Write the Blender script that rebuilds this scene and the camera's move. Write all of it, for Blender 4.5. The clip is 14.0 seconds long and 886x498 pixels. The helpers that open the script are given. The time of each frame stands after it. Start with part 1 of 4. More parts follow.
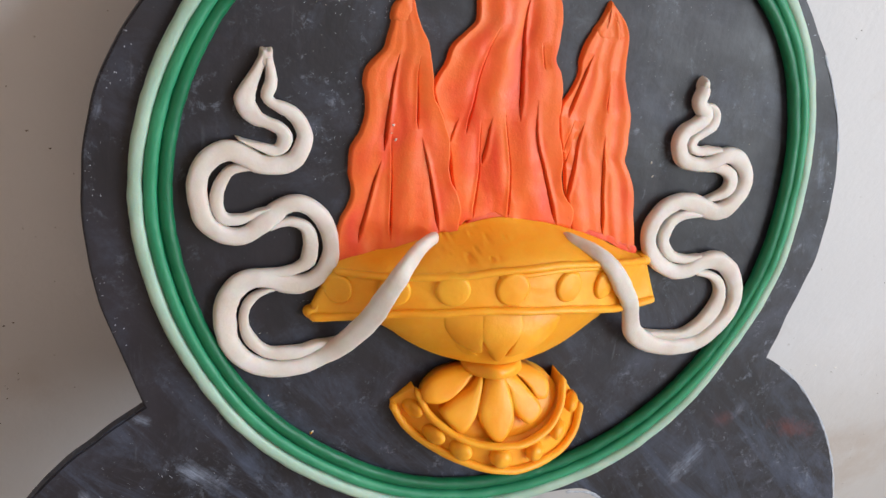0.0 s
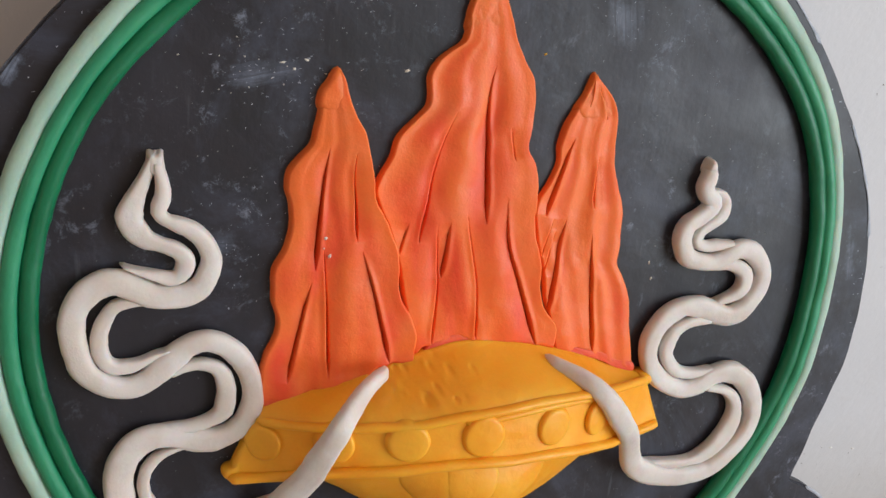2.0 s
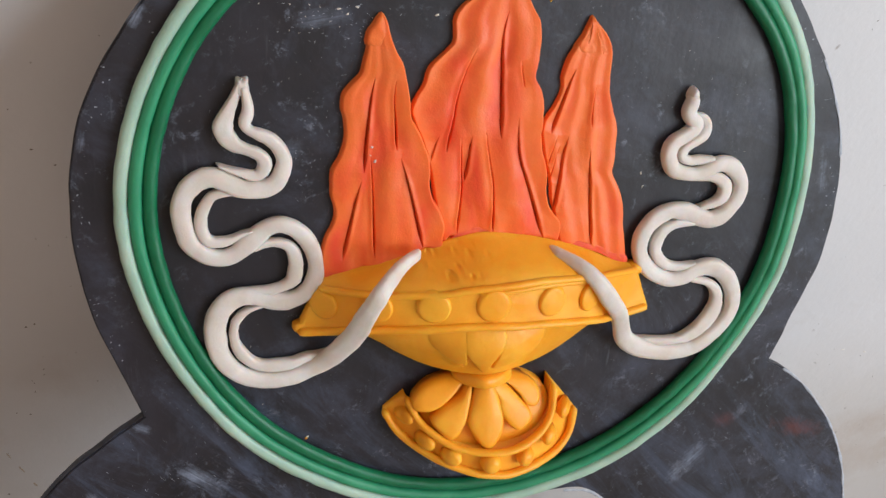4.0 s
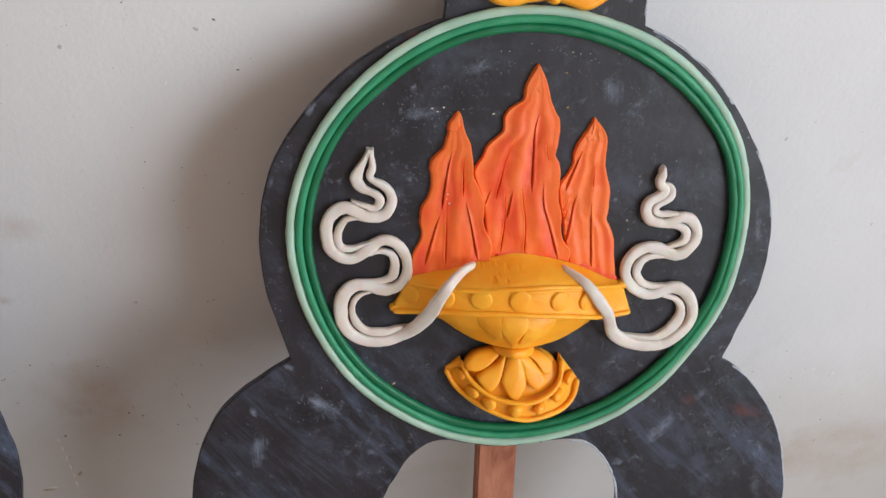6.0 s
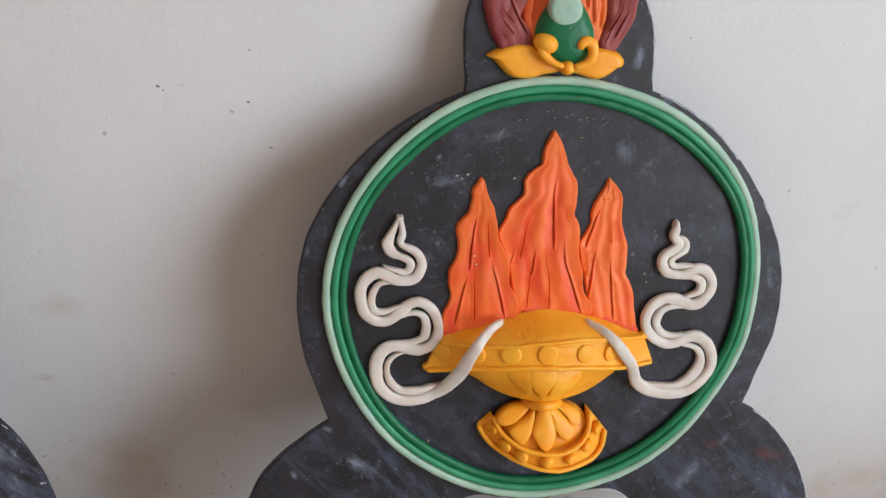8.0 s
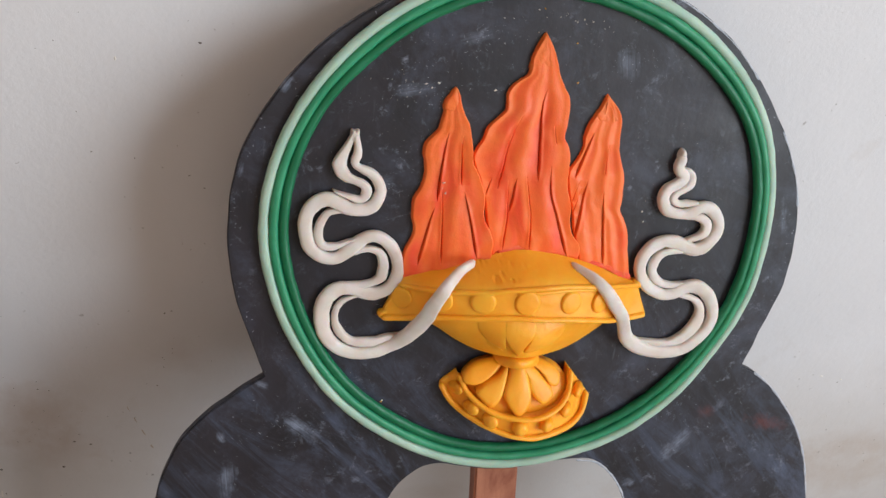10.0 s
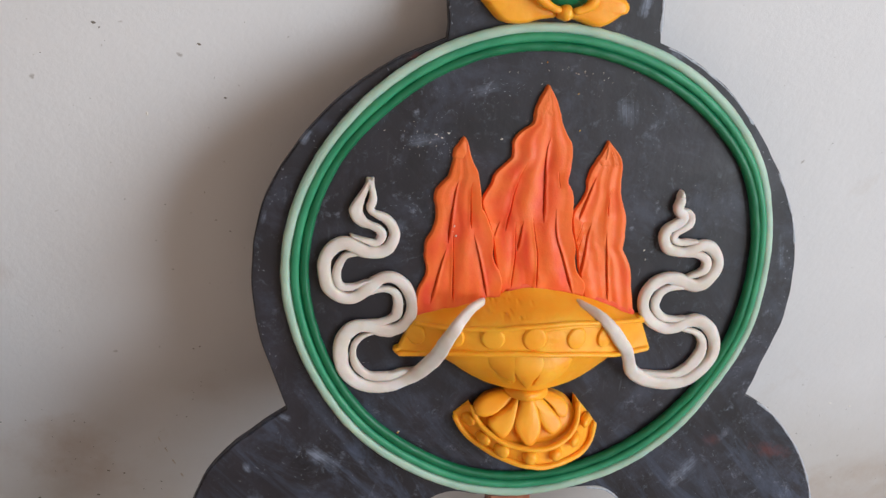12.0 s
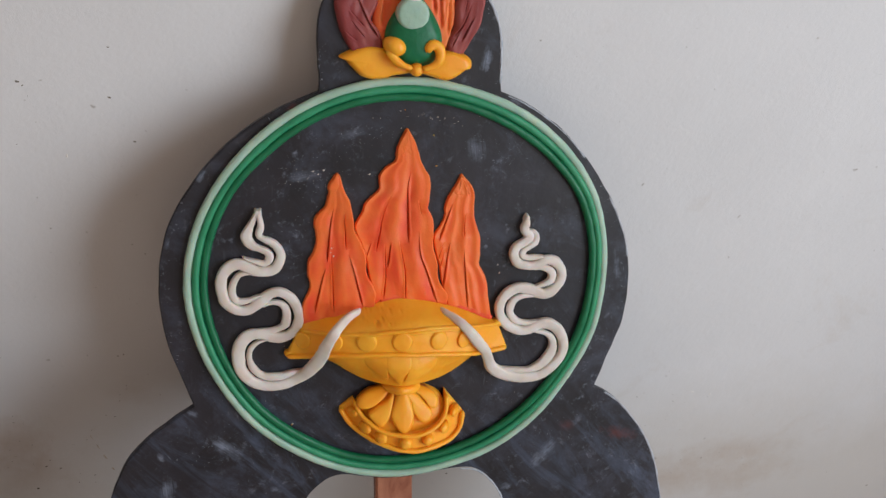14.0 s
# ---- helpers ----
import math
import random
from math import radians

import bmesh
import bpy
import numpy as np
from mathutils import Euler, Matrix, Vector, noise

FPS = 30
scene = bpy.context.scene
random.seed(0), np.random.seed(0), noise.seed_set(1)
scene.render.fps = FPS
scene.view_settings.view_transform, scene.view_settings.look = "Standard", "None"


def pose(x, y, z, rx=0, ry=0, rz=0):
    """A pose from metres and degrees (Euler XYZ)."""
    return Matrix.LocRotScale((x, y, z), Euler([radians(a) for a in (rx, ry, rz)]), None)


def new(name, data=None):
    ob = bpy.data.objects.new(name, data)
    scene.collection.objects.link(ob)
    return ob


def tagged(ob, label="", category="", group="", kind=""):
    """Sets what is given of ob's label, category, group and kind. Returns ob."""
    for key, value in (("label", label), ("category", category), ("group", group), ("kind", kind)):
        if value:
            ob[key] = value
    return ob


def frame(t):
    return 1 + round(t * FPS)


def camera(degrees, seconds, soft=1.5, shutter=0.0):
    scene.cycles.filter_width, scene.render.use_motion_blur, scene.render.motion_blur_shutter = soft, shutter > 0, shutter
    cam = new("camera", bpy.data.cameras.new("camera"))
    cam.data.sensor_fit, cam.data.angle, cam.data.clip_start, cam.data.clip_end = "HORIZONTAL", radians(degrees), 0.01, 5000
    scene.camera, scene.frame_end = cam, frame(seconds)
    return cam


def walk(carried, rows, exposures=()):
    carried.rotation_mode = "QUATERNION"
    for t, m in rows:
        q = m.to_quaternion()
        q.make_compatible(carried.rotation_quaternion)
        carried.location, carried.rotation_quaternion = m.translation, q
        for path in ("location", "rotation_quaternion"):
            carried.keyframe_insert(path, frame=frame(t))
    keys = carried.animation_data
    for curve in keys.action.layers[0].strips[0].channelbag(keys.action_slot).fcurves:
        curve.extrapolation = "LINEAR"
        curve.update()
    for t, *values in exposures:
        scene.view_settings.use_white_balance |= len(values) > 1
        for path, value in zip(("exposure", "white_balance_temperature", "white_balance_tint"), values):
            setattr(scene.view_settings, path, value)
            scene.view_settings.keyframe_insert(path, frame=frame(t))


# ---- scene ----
cam = camera(50.35, 14.0, soft=1.5)
# seconds, eye in metres, turn in degrees
PATH = [
    (0, -0.1834, -0.3109, 0.7326, 53.34, -10.87, -16.20),
    (0.5, -0.1701, -0.2729, 0.7226, 55.35, -8.34, -17.42),
    (1, -0.1675, -0.2350, 0.6986, 54.51, -6.83, -16.24),
    (1.5, -0.1529, -0.2214, 0.7110, 53.63, -9.74, -16.77),
    (2, -0.1424, -0.2242, 0.7170, 55.07, -10.17, -18.19),
    (2.5, -0.1501, -0.2244, 0.7127, 54.89, -6.05, -14.75),
    (3, -0.1405, -0.2229, 0.7090, 52.18, -4.93, -14.75),
    (3.5, -0.1359, -0.2426, 0.6992, 49.80, -7.84, -12.47),
    (3.7, -0.1385, -0.2646, 0.7230, 49.18, -7.83, -13.09),
    (5.8, -0.1763, -0.4912, 0.9078, 51.13, -7.58, -7.44),
    (6, -0.1783, -0.4917, 0.9148, 50.66, -7.19, -6.58),
    (6.5, -0.1824, -0.5125, 0.9282, 51.43, -6.34, -5.78),
    (7, -0.1964, -0.5323, 0.9268, 55.61, -6.76, -8.66),
    (7.5, -0.2016, -0.5275, 0.9377, 53.90, -6.34, -8.55),
    (8, -0.2059, -0.5190, 0.9293, 54.97, -5.30, -8.18),
    (8.5, -0.1923, -0.4730, 0.8858, 52.00, -7.85, -9.24),
    (8.7, -0.1950, -0.4467, 0.8592, 52.38, -8.35, -10.51),
    (10.8, -0.1889, -0.4334, 0.8480, 52.03, -7.92, -8.84),
    (11, -0.1860, -0.4379, 0.8554, 52.38, -7.35, -9.38),
    (11.5, -0.1800, -0.4501, 0.8703, 52.41, -6.89, -10.46),
    (12, -0.1914, -0.4549, 0.8808, 53.34, -7.09, -8.64),
    (12.5, -0.1949, -0.4499, 0.8909, 53.54, -5.54, -9.67),
    (13, -0.1803, -0.4609, 0.9002, 51.84, -7.25, -10.58),
    (13.5, -0.1592, -0.5159, 0.9344, 53.08, -8.17, -12.39),
    (14, -0.1476, -0.5469, 0.9669, 53.66, -7.49, -10.91),
]
EXPOSURE = [(0, -0.04), (0.5, -0.16), (1.0, -0.16), (2.0, -0.28), (3.0, -0.04), (3.7, -0.16), (5.8, -0.16), (7.5, -0.26), (8.7, -0.2), (10.8, -0.14), (12.5, -0.22), (13.5, -0.24), (14, -0.48)]
walk(cam, [(t, pose(x, y, z, rx, ry, rz)) for t, x, y, z, rx, ry, rz in PATH], EXPOSURE)

# ---------------------------------------------------------------- light
WALL_Y = 0.1186                     # face of the plastered wall
ROOM = (-1.9, 1.28, -3.2, 2.75)     # west, east, south, ceiling height
world = bpy.data.worlds.new("daylight")
scene.world = world
world.use_nodes = True
sky = world.node_tree.nodes.new("ShaderNodeTexSky")
sky.sky_type, sky.sun_disc = "NISHITA", False
sky.sun_elevation, sky.sun_rotation = radians(40), radians(120)
world.node_tree.links.new(sky.outputs[0], world.node_tree.nodes["Background"].inputs[0])
world.node_tree.nodes["Background"].inputs[1].default_value = 0.1

WINDOW = (-2.40, -0.50, 0.36, 1.98)  # south, north, sill, head of the east window
lamp = bpy.data.lights.new("window_light", "AREA")
lamp.shape, lamp.size, lamp.size_y = "RECTANGLE", WINDOW[3] - WINDOW[2] - 0.06, WINDOW[1] - WINDOW[0] - 0.06
lamp.energy, lamp.color = 67.0, (0.84, 0.925, 1.0)
window_light = new("window_light", lamp)
window_light.matrix_world = pose(ROOM[1] + 0.05, (WINDOW[0] + WINDOW[1]) / 2, (WINDOW[2] + WINDOW[3]) / 2, 0, 90, 0)

# ---------------------------------------------------------------- materials


def shader(name, rough=0.5, spec=0.5):
    m = bpy.data.materials.new(name)
    m.use_nodes = True
    b = m.node_tree.nodes["Principled BSDF"]
    b.inputs["Roughness"].default_value, b.inputs["Specular IOR Level"].default_value = rough, spec
    return m, m.node_tree.nodes, m.node_tree.links, b


def mapped(nodes, links, scale=(1, 1, 1)):
    co, mp = nodes.new("ShaderNodeTexCoord"), nodes.new("ShaderNodeMapping")
    mp.inputs["Scale"].default_value = scale
    links.new(co.outputs["Object"], mp.inputs["Vector"])
    return mp.outputs["Vector"]


def noise_of(nodes, links, vec, scale, detail=4.0, rough=0.55, warp=0.0):
    n = nodes.new("ShaderNodeTexNoise")
    for key, value in (("Scale", scale), ("Detail", detail), ("Roughness", rough), ("Distortion", warp)):
        n.inputs[key].default_value = value
    links.new(vec, n.inputs["Vector"])
    return n.outputs["Fac"]


def ramp(nodes, links, fac, *stops):
    r = nodes.new("ShaderNodeValToRGB")
    while len(r.color_ramp.elements) < len(stops):
        r.color_ramp.elements.new(0.5)
    for e, (at, c) in zip(r.color_ramp.elements, stops):
        e.position, e.color = at, (c, c, c, 1) if isinstance(c, (int, float)) else (*c, 1)
    links.new(fac, r.inputs[0])
    return r.outputs[0]


def blend(nodes, links, fac, a, b, how="MIX"):
    x = nodes.new("ShaderNodeMix")
    x.data_type, x.blend_type = "RGBA", how
    for sock, v in ((x.inputs[0], fac), (x.inputs[6], a), (x.inputs[7], b)):
        if isinstance(v, (int, float)):
            sock.default_value = v
        elif isinstance(v, tuple):
            sock.default_value = (*v, 1)
        else:
            links.new(v, sock)
    return x.outputs[2]


def calc(nodes, links, how, a, b):
    x = nodes.new("ShaderNodeMath")
    x.operation = how
    for sock, v in zip(x.inputs, (a, b)):
        if isinstance(v, (int, float)):
            sock.default_value = v
        else:
            links.new(v, sock)
    return x.outputs[0]


def bumped(nodes, links, b, height, strength, distance):
    n = nodes.new("ShaderNodeBump")
    n.inputs["Strength"].default_value, n.inputs["Distance"].default_value = strength, distance
    links.new(height, n.inputs["Height"])
    links.new(n.outputs[0], b.inputs["Normal"])


def waxy(b, deep):
    """Light sinks a few millimetres into oil clay, red the farthest."""
    b.inputs["Subsurface Weight"].default_value = 0.45
    b.inputs["Subsurface Radius"].default_value = (1.0, 0.5, 0.3)
    b.inputs["Subsurface Scale"].default_value = deep


def clay(name, main, second, stretch=(1, 1, 1), scale=45.0, rough=0.48, low=0.42, high=0.62, bump=0.35, deep=0.003):
    """Kneaded modelling clay: two shades not quite mixed, faint finger marks, a waxy skin."""
    m, n, l, b = shader(name, rough, 0.4)
    waxy(b, deep)
    v, w = mapped(n, l), mapped(n, l, stretch)
    mix = ramp(n, l, noise_of(n, l, w, scale, 3.0, 0.5, 0.4), (low, 0.0), (high, 1.0))
    grain = noise_of(n, l, v, 900.0, 3.0)
    col = blend(n, l, mix, main, second)
    col = blend(n, l, 0.10, col, ramp(n, l, grain, (0.3, 0.6), (0.7, 1.0)), "MULTIPLY")
    l.new(col, b.inputs["Base Color"])
    l.new(ramp(n, l, noise_of(n, l, v, 120.0), (0.3, rough - 0.08), (0.7, rough + 0.12)), b.inputs["Roughness"])
    marks = calc(n, l, "ADD", noise_of(n, l, v, 170.0, 4.0), calc(n, l, "MULTIPLY", grain, 0.16))
    bumped(n, l, b, marks, bump, 0.0012)
    return m


WHITE = clay("cream_clay", (0.665, 0.592, 0.535), (0.725, 0.67, 0.63), (1, 1, 1), 60, 0.45, deep=0.002)
RED = clay("red_orange_clay", (0.80, 0.075, 0.034), (0.87, 0.125, 0.048), (1.0, 1.0, 0.4), 60, 0.42, 0.36, 0.62, 0.4)
YELLOW = clay("yellow_clay", (0.95, 0.385, 0.018), (0.96, 0.445, 0.032), (1, 1, 1), 40, 0.42, bump=0.25, deep=0.004)
PALE = clay("pale_green_clay", (0.35, 0.51, 0.41), (0.42, 0.57, 0.47), (1, 1, 1), 30, 0.45)
GREEN = clay("green_clay", (0.025, 0.255, 0.125), (0.04, 0.30, 0.15), (1, 1, 1), 30, 0.42)
DARK_GREEN = clay("dark_green_clay", (0.002, 0.140, 0.056), (0.005, 0.170, 0.070), (1, 1, 1), 30, 0.42)
MAROON = clay("maroon_clay", (0.26, 0.042, 0.044), (0.35, 0.085, 0.075), (1, 1, 0.5), 40, 0.5, 0.4, 0.65, 0.35)
LIGHT_ORANGE = clay("light_orange_clay", (0.86, 0.20, 0.040), (0.80, 0.13, 0.035), (1, 1, 0.3), 90, 0.45)


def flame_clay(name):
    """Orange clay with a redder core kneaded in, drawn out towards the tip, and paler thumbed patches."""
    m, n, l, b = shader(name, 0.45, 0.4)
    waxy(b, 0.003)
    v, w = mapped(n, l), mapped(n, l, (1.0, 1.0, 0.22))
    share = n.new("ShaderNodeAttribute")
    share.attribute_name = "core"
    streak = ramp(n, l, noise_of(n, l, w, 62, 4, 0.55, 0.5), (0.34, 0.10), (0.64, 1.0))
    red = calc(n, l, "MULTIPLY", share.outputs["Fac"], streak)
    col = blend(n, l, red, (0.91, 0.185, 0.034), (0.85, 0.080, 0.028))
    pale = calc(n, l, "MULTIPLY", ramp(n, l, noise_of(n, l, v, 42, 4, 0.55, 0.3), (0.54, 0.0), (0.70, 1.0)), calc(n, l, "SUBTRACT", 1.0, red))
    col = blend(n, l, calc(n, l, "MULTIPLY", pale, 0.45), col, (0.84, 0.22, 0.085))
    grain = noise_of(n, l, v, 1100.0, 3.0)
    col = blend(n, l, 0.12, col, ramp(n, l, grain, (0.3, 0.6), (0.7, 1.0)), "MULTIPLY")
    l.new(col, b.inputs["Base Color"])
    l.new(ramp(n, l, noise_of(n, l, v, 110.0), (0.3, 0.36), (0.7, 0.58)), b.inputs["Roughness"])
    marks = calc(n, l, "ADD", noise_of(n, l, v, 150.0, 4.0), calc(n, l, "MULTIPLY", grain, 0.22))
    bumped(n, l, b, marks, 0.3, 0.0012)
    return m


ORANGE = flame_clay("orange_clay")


def board_paint(name, smear=1.0, rubs=(), reds=()):
    """Black paint on plywood, rubbed with pale blue-grey smears, nicked and dusty."""
    m, n, l, b = shader(name, 0.5, 0.42)
    v = mapped(n, l)
    col = blend(n, l, ramp(n, l, noise_of(n, l, v, 14, 5, 0.6), (0.35, 0.0), (0.7, 1.0)), (0.0095, 0.0085, 0.0110), (0.0245, 0.0225, 0.031))
    cloud = ramp(n, l, noise_of(n, l, v, 19, 11, 0.74, 0.5), (0.50, 0.0), (0.70, 1.0))
    col = blend(n, l, calc(n, l, "MULTIPLY", cloud, 0.46 * smear), col, (0.095, 0.108, 0.160))
    # broad rubbed smears, drawn out along the brush, thick on the legs and thin on the disc
    swung, drawn = n.new("ShaderNodeMapping"), n.new("ShaderNodeMapping")
    swung.inputs["Rotation"].default_value = (0, radians(44), 0)
    drawn.inputs["Scale"].default_value = (15, 15, 3.0)
    l.new(v, swung.inputs["Vector"])
    l.new(swung.outputs["Vector"], drawn.inputs["Vector"])
    rub = ramp(n, l, noise_of(n, l, drawn.outputs["Vector"], 2.2, 10, 0.78, 0.9), (0.49, 0.0), (0.70, 1.0))
    place = n.new("ShaderNodeSeparateXYZ")
    l.new(v, place.inputs[0])
    legs = ramp(n, l, calc(n, l, "ADD", place.outputs[2], calc(n, l, "MULTIPLY", noise_of(n, l, v, 8, 3), 0.16)), (0.04, 1.0), (0.13, 0.22))
    blots = ramp(n, l, noise_of(n, l, v, 6.0, 4, 0.55, 0.6), (0.36, 0.0), (0.60, 1.0))
    rub = calc(n, l, "MULTIPLY", calc(n, l, "MULTIPLY", rub, blots), legs)
    col = blend(n, l, calc(n, l, "MULTIPLY", rub, 0.75 * smear), col, (0.115, 0.150, 0.235))
    dabs = ramp(n, l, noise_of(n, l, v, 70, 9, 0.82, 0.3), (0.56, 0.0), (0.68, 1.0))
    dabs = calc(n, l, "MULTIPLY", dabs, ramp(n, l, noise_of(n, l, v, 9.0, 3, 0.5), (0.40, 0.0), (0.60, 1.0)))
    col = blend(n, l, calc(n, l, "MULTIPLY", dabs, 0.9 * smear), col, (0.23, 0.255, 0.32))
    # faint upright scratches in patches
    fine = mapped(n, l, (330, 330, 30))
    scratch = ramp(n, l, noise_of(n, l, fine, 1.0, 3, 0.6), (0.62, 0.0), (0.72, 1.0))
    scratch = calc(n, l, "MULTIPLY", scratch, ramp(n, l, noise_of(n, l, v, 21, 3), (0.50, 0.0), (0.66, 1.0)))
    col = blend(n, l, calc(n, l, "MULTIPLY", scratch, 0.15), col, (0.23, 0.24, 0.28))
    # rubs of a dry brush and old red paint showing through, each (x, z, half length, half width, turn, amount)
    for patches, tint, streak in ((rubs, (0.25, 0.29, 0.38), 1.0), (reds, (0.115, 0.024, 0.020), 0.0)):
        for x, z, a, c, turn, amount in patches:
            moved, turned = n.new("ShaderNodeMapping"), n.new("ShaderNodeMapping")
            moved.inputs["Location"].default_value = (-x, 0, -z)
            turned.inputs["Rotation"].default_value, turned.inputs["Scale"].default_value = (0, radians(turn), 0), (1, 0, 1)
            l.new(v, moved.inputs["Vector"])
            l.new(moved.outputs["Vector"], turned.inputs["Vector"])
            fit, hairs = n.new("ShaderNodeMapping"), n.new("ShaderNodeMapping")
            fit.inputs["Scale"].default_value, hairs.inputs["Scale"].default_value = (1 / a, 0, 1 / c), (12, 0, 300)
            l.new(turned.outputs["Vector"], fit.inputs["Vector"])
            l.new(turned.outputs["Vector"], hairs.inputs["Vector"])
            size_of = n.new("ShaderNodeVectorMath")
            size_of.operation = "LENGTH"
            l.new(fit.outputs["Vector"], size_of.inputs[0])
            torn = calc(n, l, "ADD", size_of.outputs["Value"], calc(n, l, "MULTIPLY", noise_of(n, l, v, 34, 8, 0.75), 1.5))
            body = ramp(n, l, torn, (0.7, 1.0), (1.75, 0.0))
            if streak:
                body = calc(n, l, "MULTIPLY", body, ramp(n, l, noise_of(n, l, hairs.outputs["Vector"], 1.0, 7, 0.75, 0.6), (0.38, 0.05), (0.62, 1.0)))
            col = blend(n, l, calc(n, l, "MULTIPLY", body, amount), col, tint)
    # specks of clay dust
    for scale, size, share, amount in ((620, 0.14, 0.88, 0.30),):
        cells = n.new("ShaderNodeTexVoronoi")
        cells.inputs["Scale"].default_value = scale
        l.new(v, cells.inputs["Vector"])
        near = calc(n, l, "LESS_THAN", cells.outputs["Distance"], size)
        part_of = n.new("ShaderNodeSeparateColor")
        l.new(cells.outputs["Color"], part_of.inputs[0])
        near = calc(n, l, "MULTIPLY", near, calc(n, l, "GREATER_THAN", part_of.outputs[0], share))
        near = calc(n, l, "MULTIPLY", near, ramp(n, l, noise_of(n, l, v, 16, 2), (0.42, 0.0), (0.58, 1.0)))
        col = blend(n, l, calc(n, l, "MULTIPLY", near, amount), col, (0.5, 0.5, 0.5))
    l.new(col, b.inputs["Base Color"])
    l.new(ramp(n, l, noise_of(n, l, v, 26, 5, 0.65), (0.3, 0.34), (0.7, 0.60)), b.inputs["Roughness"])
    relief = calc(n, l, "ADD", noise_of(n, l, v, 60, 5, 0.6), calc(n, l, "MULTIPLY", noise_of(n, l, fine, 1.0, 3), 0.12))
    bumped(n, l, b, relief, 0.35, 0.0012)
    return m


BLACK = board_paint("black_board_paint", 0.8,
                    ((-0.146, -0.042, 0.062, 0.026, -40, 0.9), (-0.105, -0.085, 0.026, 0.018, -35, 0.9), (-0.193, -0.080, 0.060, 0.022, -86, 0.6), (-0.197, -0.050, 0.016, 0.010, -60, 0.8), (-0.172, -0.010, 0.022, 0.012, -30, 0.9),
                     (0.130, -0.063, 0.064, 0.026, 47, 0.7), (0.099, -0.096, 0.026, 0.018, 30, 0.8), (0.158, -0.030, 0.030, 0.020, 70, 0.6), (0.225, -0.12, 0.06, 0.024, -80, 0.4), (-0.088, 0.188, 0.044, 0.022, 12, 0.5), (-0.05, 0.222, 0.044, 0.016, 20, 0.5), (-0.166, 0.190, 0.026, 0.014, 50, 1.0), (-0.188, 0.135, 0.024, 0.008, 75, 0.6), (0.045, 0.210, 0.040, 0.030, -80, 0.42), (0.176, 0.11, 0.06, 0.014, -80, 0.6), (-0.163, 0.187, 0.020, 0.013, 60, 1.0), (-0.10, 0.13, 0.02, 0.026, 0, 0.4), (0.047, 0.285, 0.034, 0.013, 85, 1.0), (-0.06, 0.285, 0.03, 0.016, 80, 0.5)),
                    ((0.196, -0.046, 0.065, 0.028, -10, 0.6), (0.150, -0.036, 0.028, 0.022, 0, 0.45), (-0.098, 0.240, 0.026, 0.010, 28, 0.9)))
SCUFFED = board_paint("scuffed_black_paint", 1.2, ((0.212, -0.060, 0.060, 0.030, -50, 0.8), (0.236, -0.130, 0.055, 0.026, -80, 0.8), (0.200, -0.100, 0.050, 0.034, -62, 0.7), (0.231, -0.112, 0.026, 0.010, -84, 1.0), (0.215, -0.10, 0.03, 0.012, 40, 0.8), (0.222, -0.06, 0.03, 0.008, -50, 0.9), (0.225, -0.17, 0.04, 0.015, -70, 0.7)))


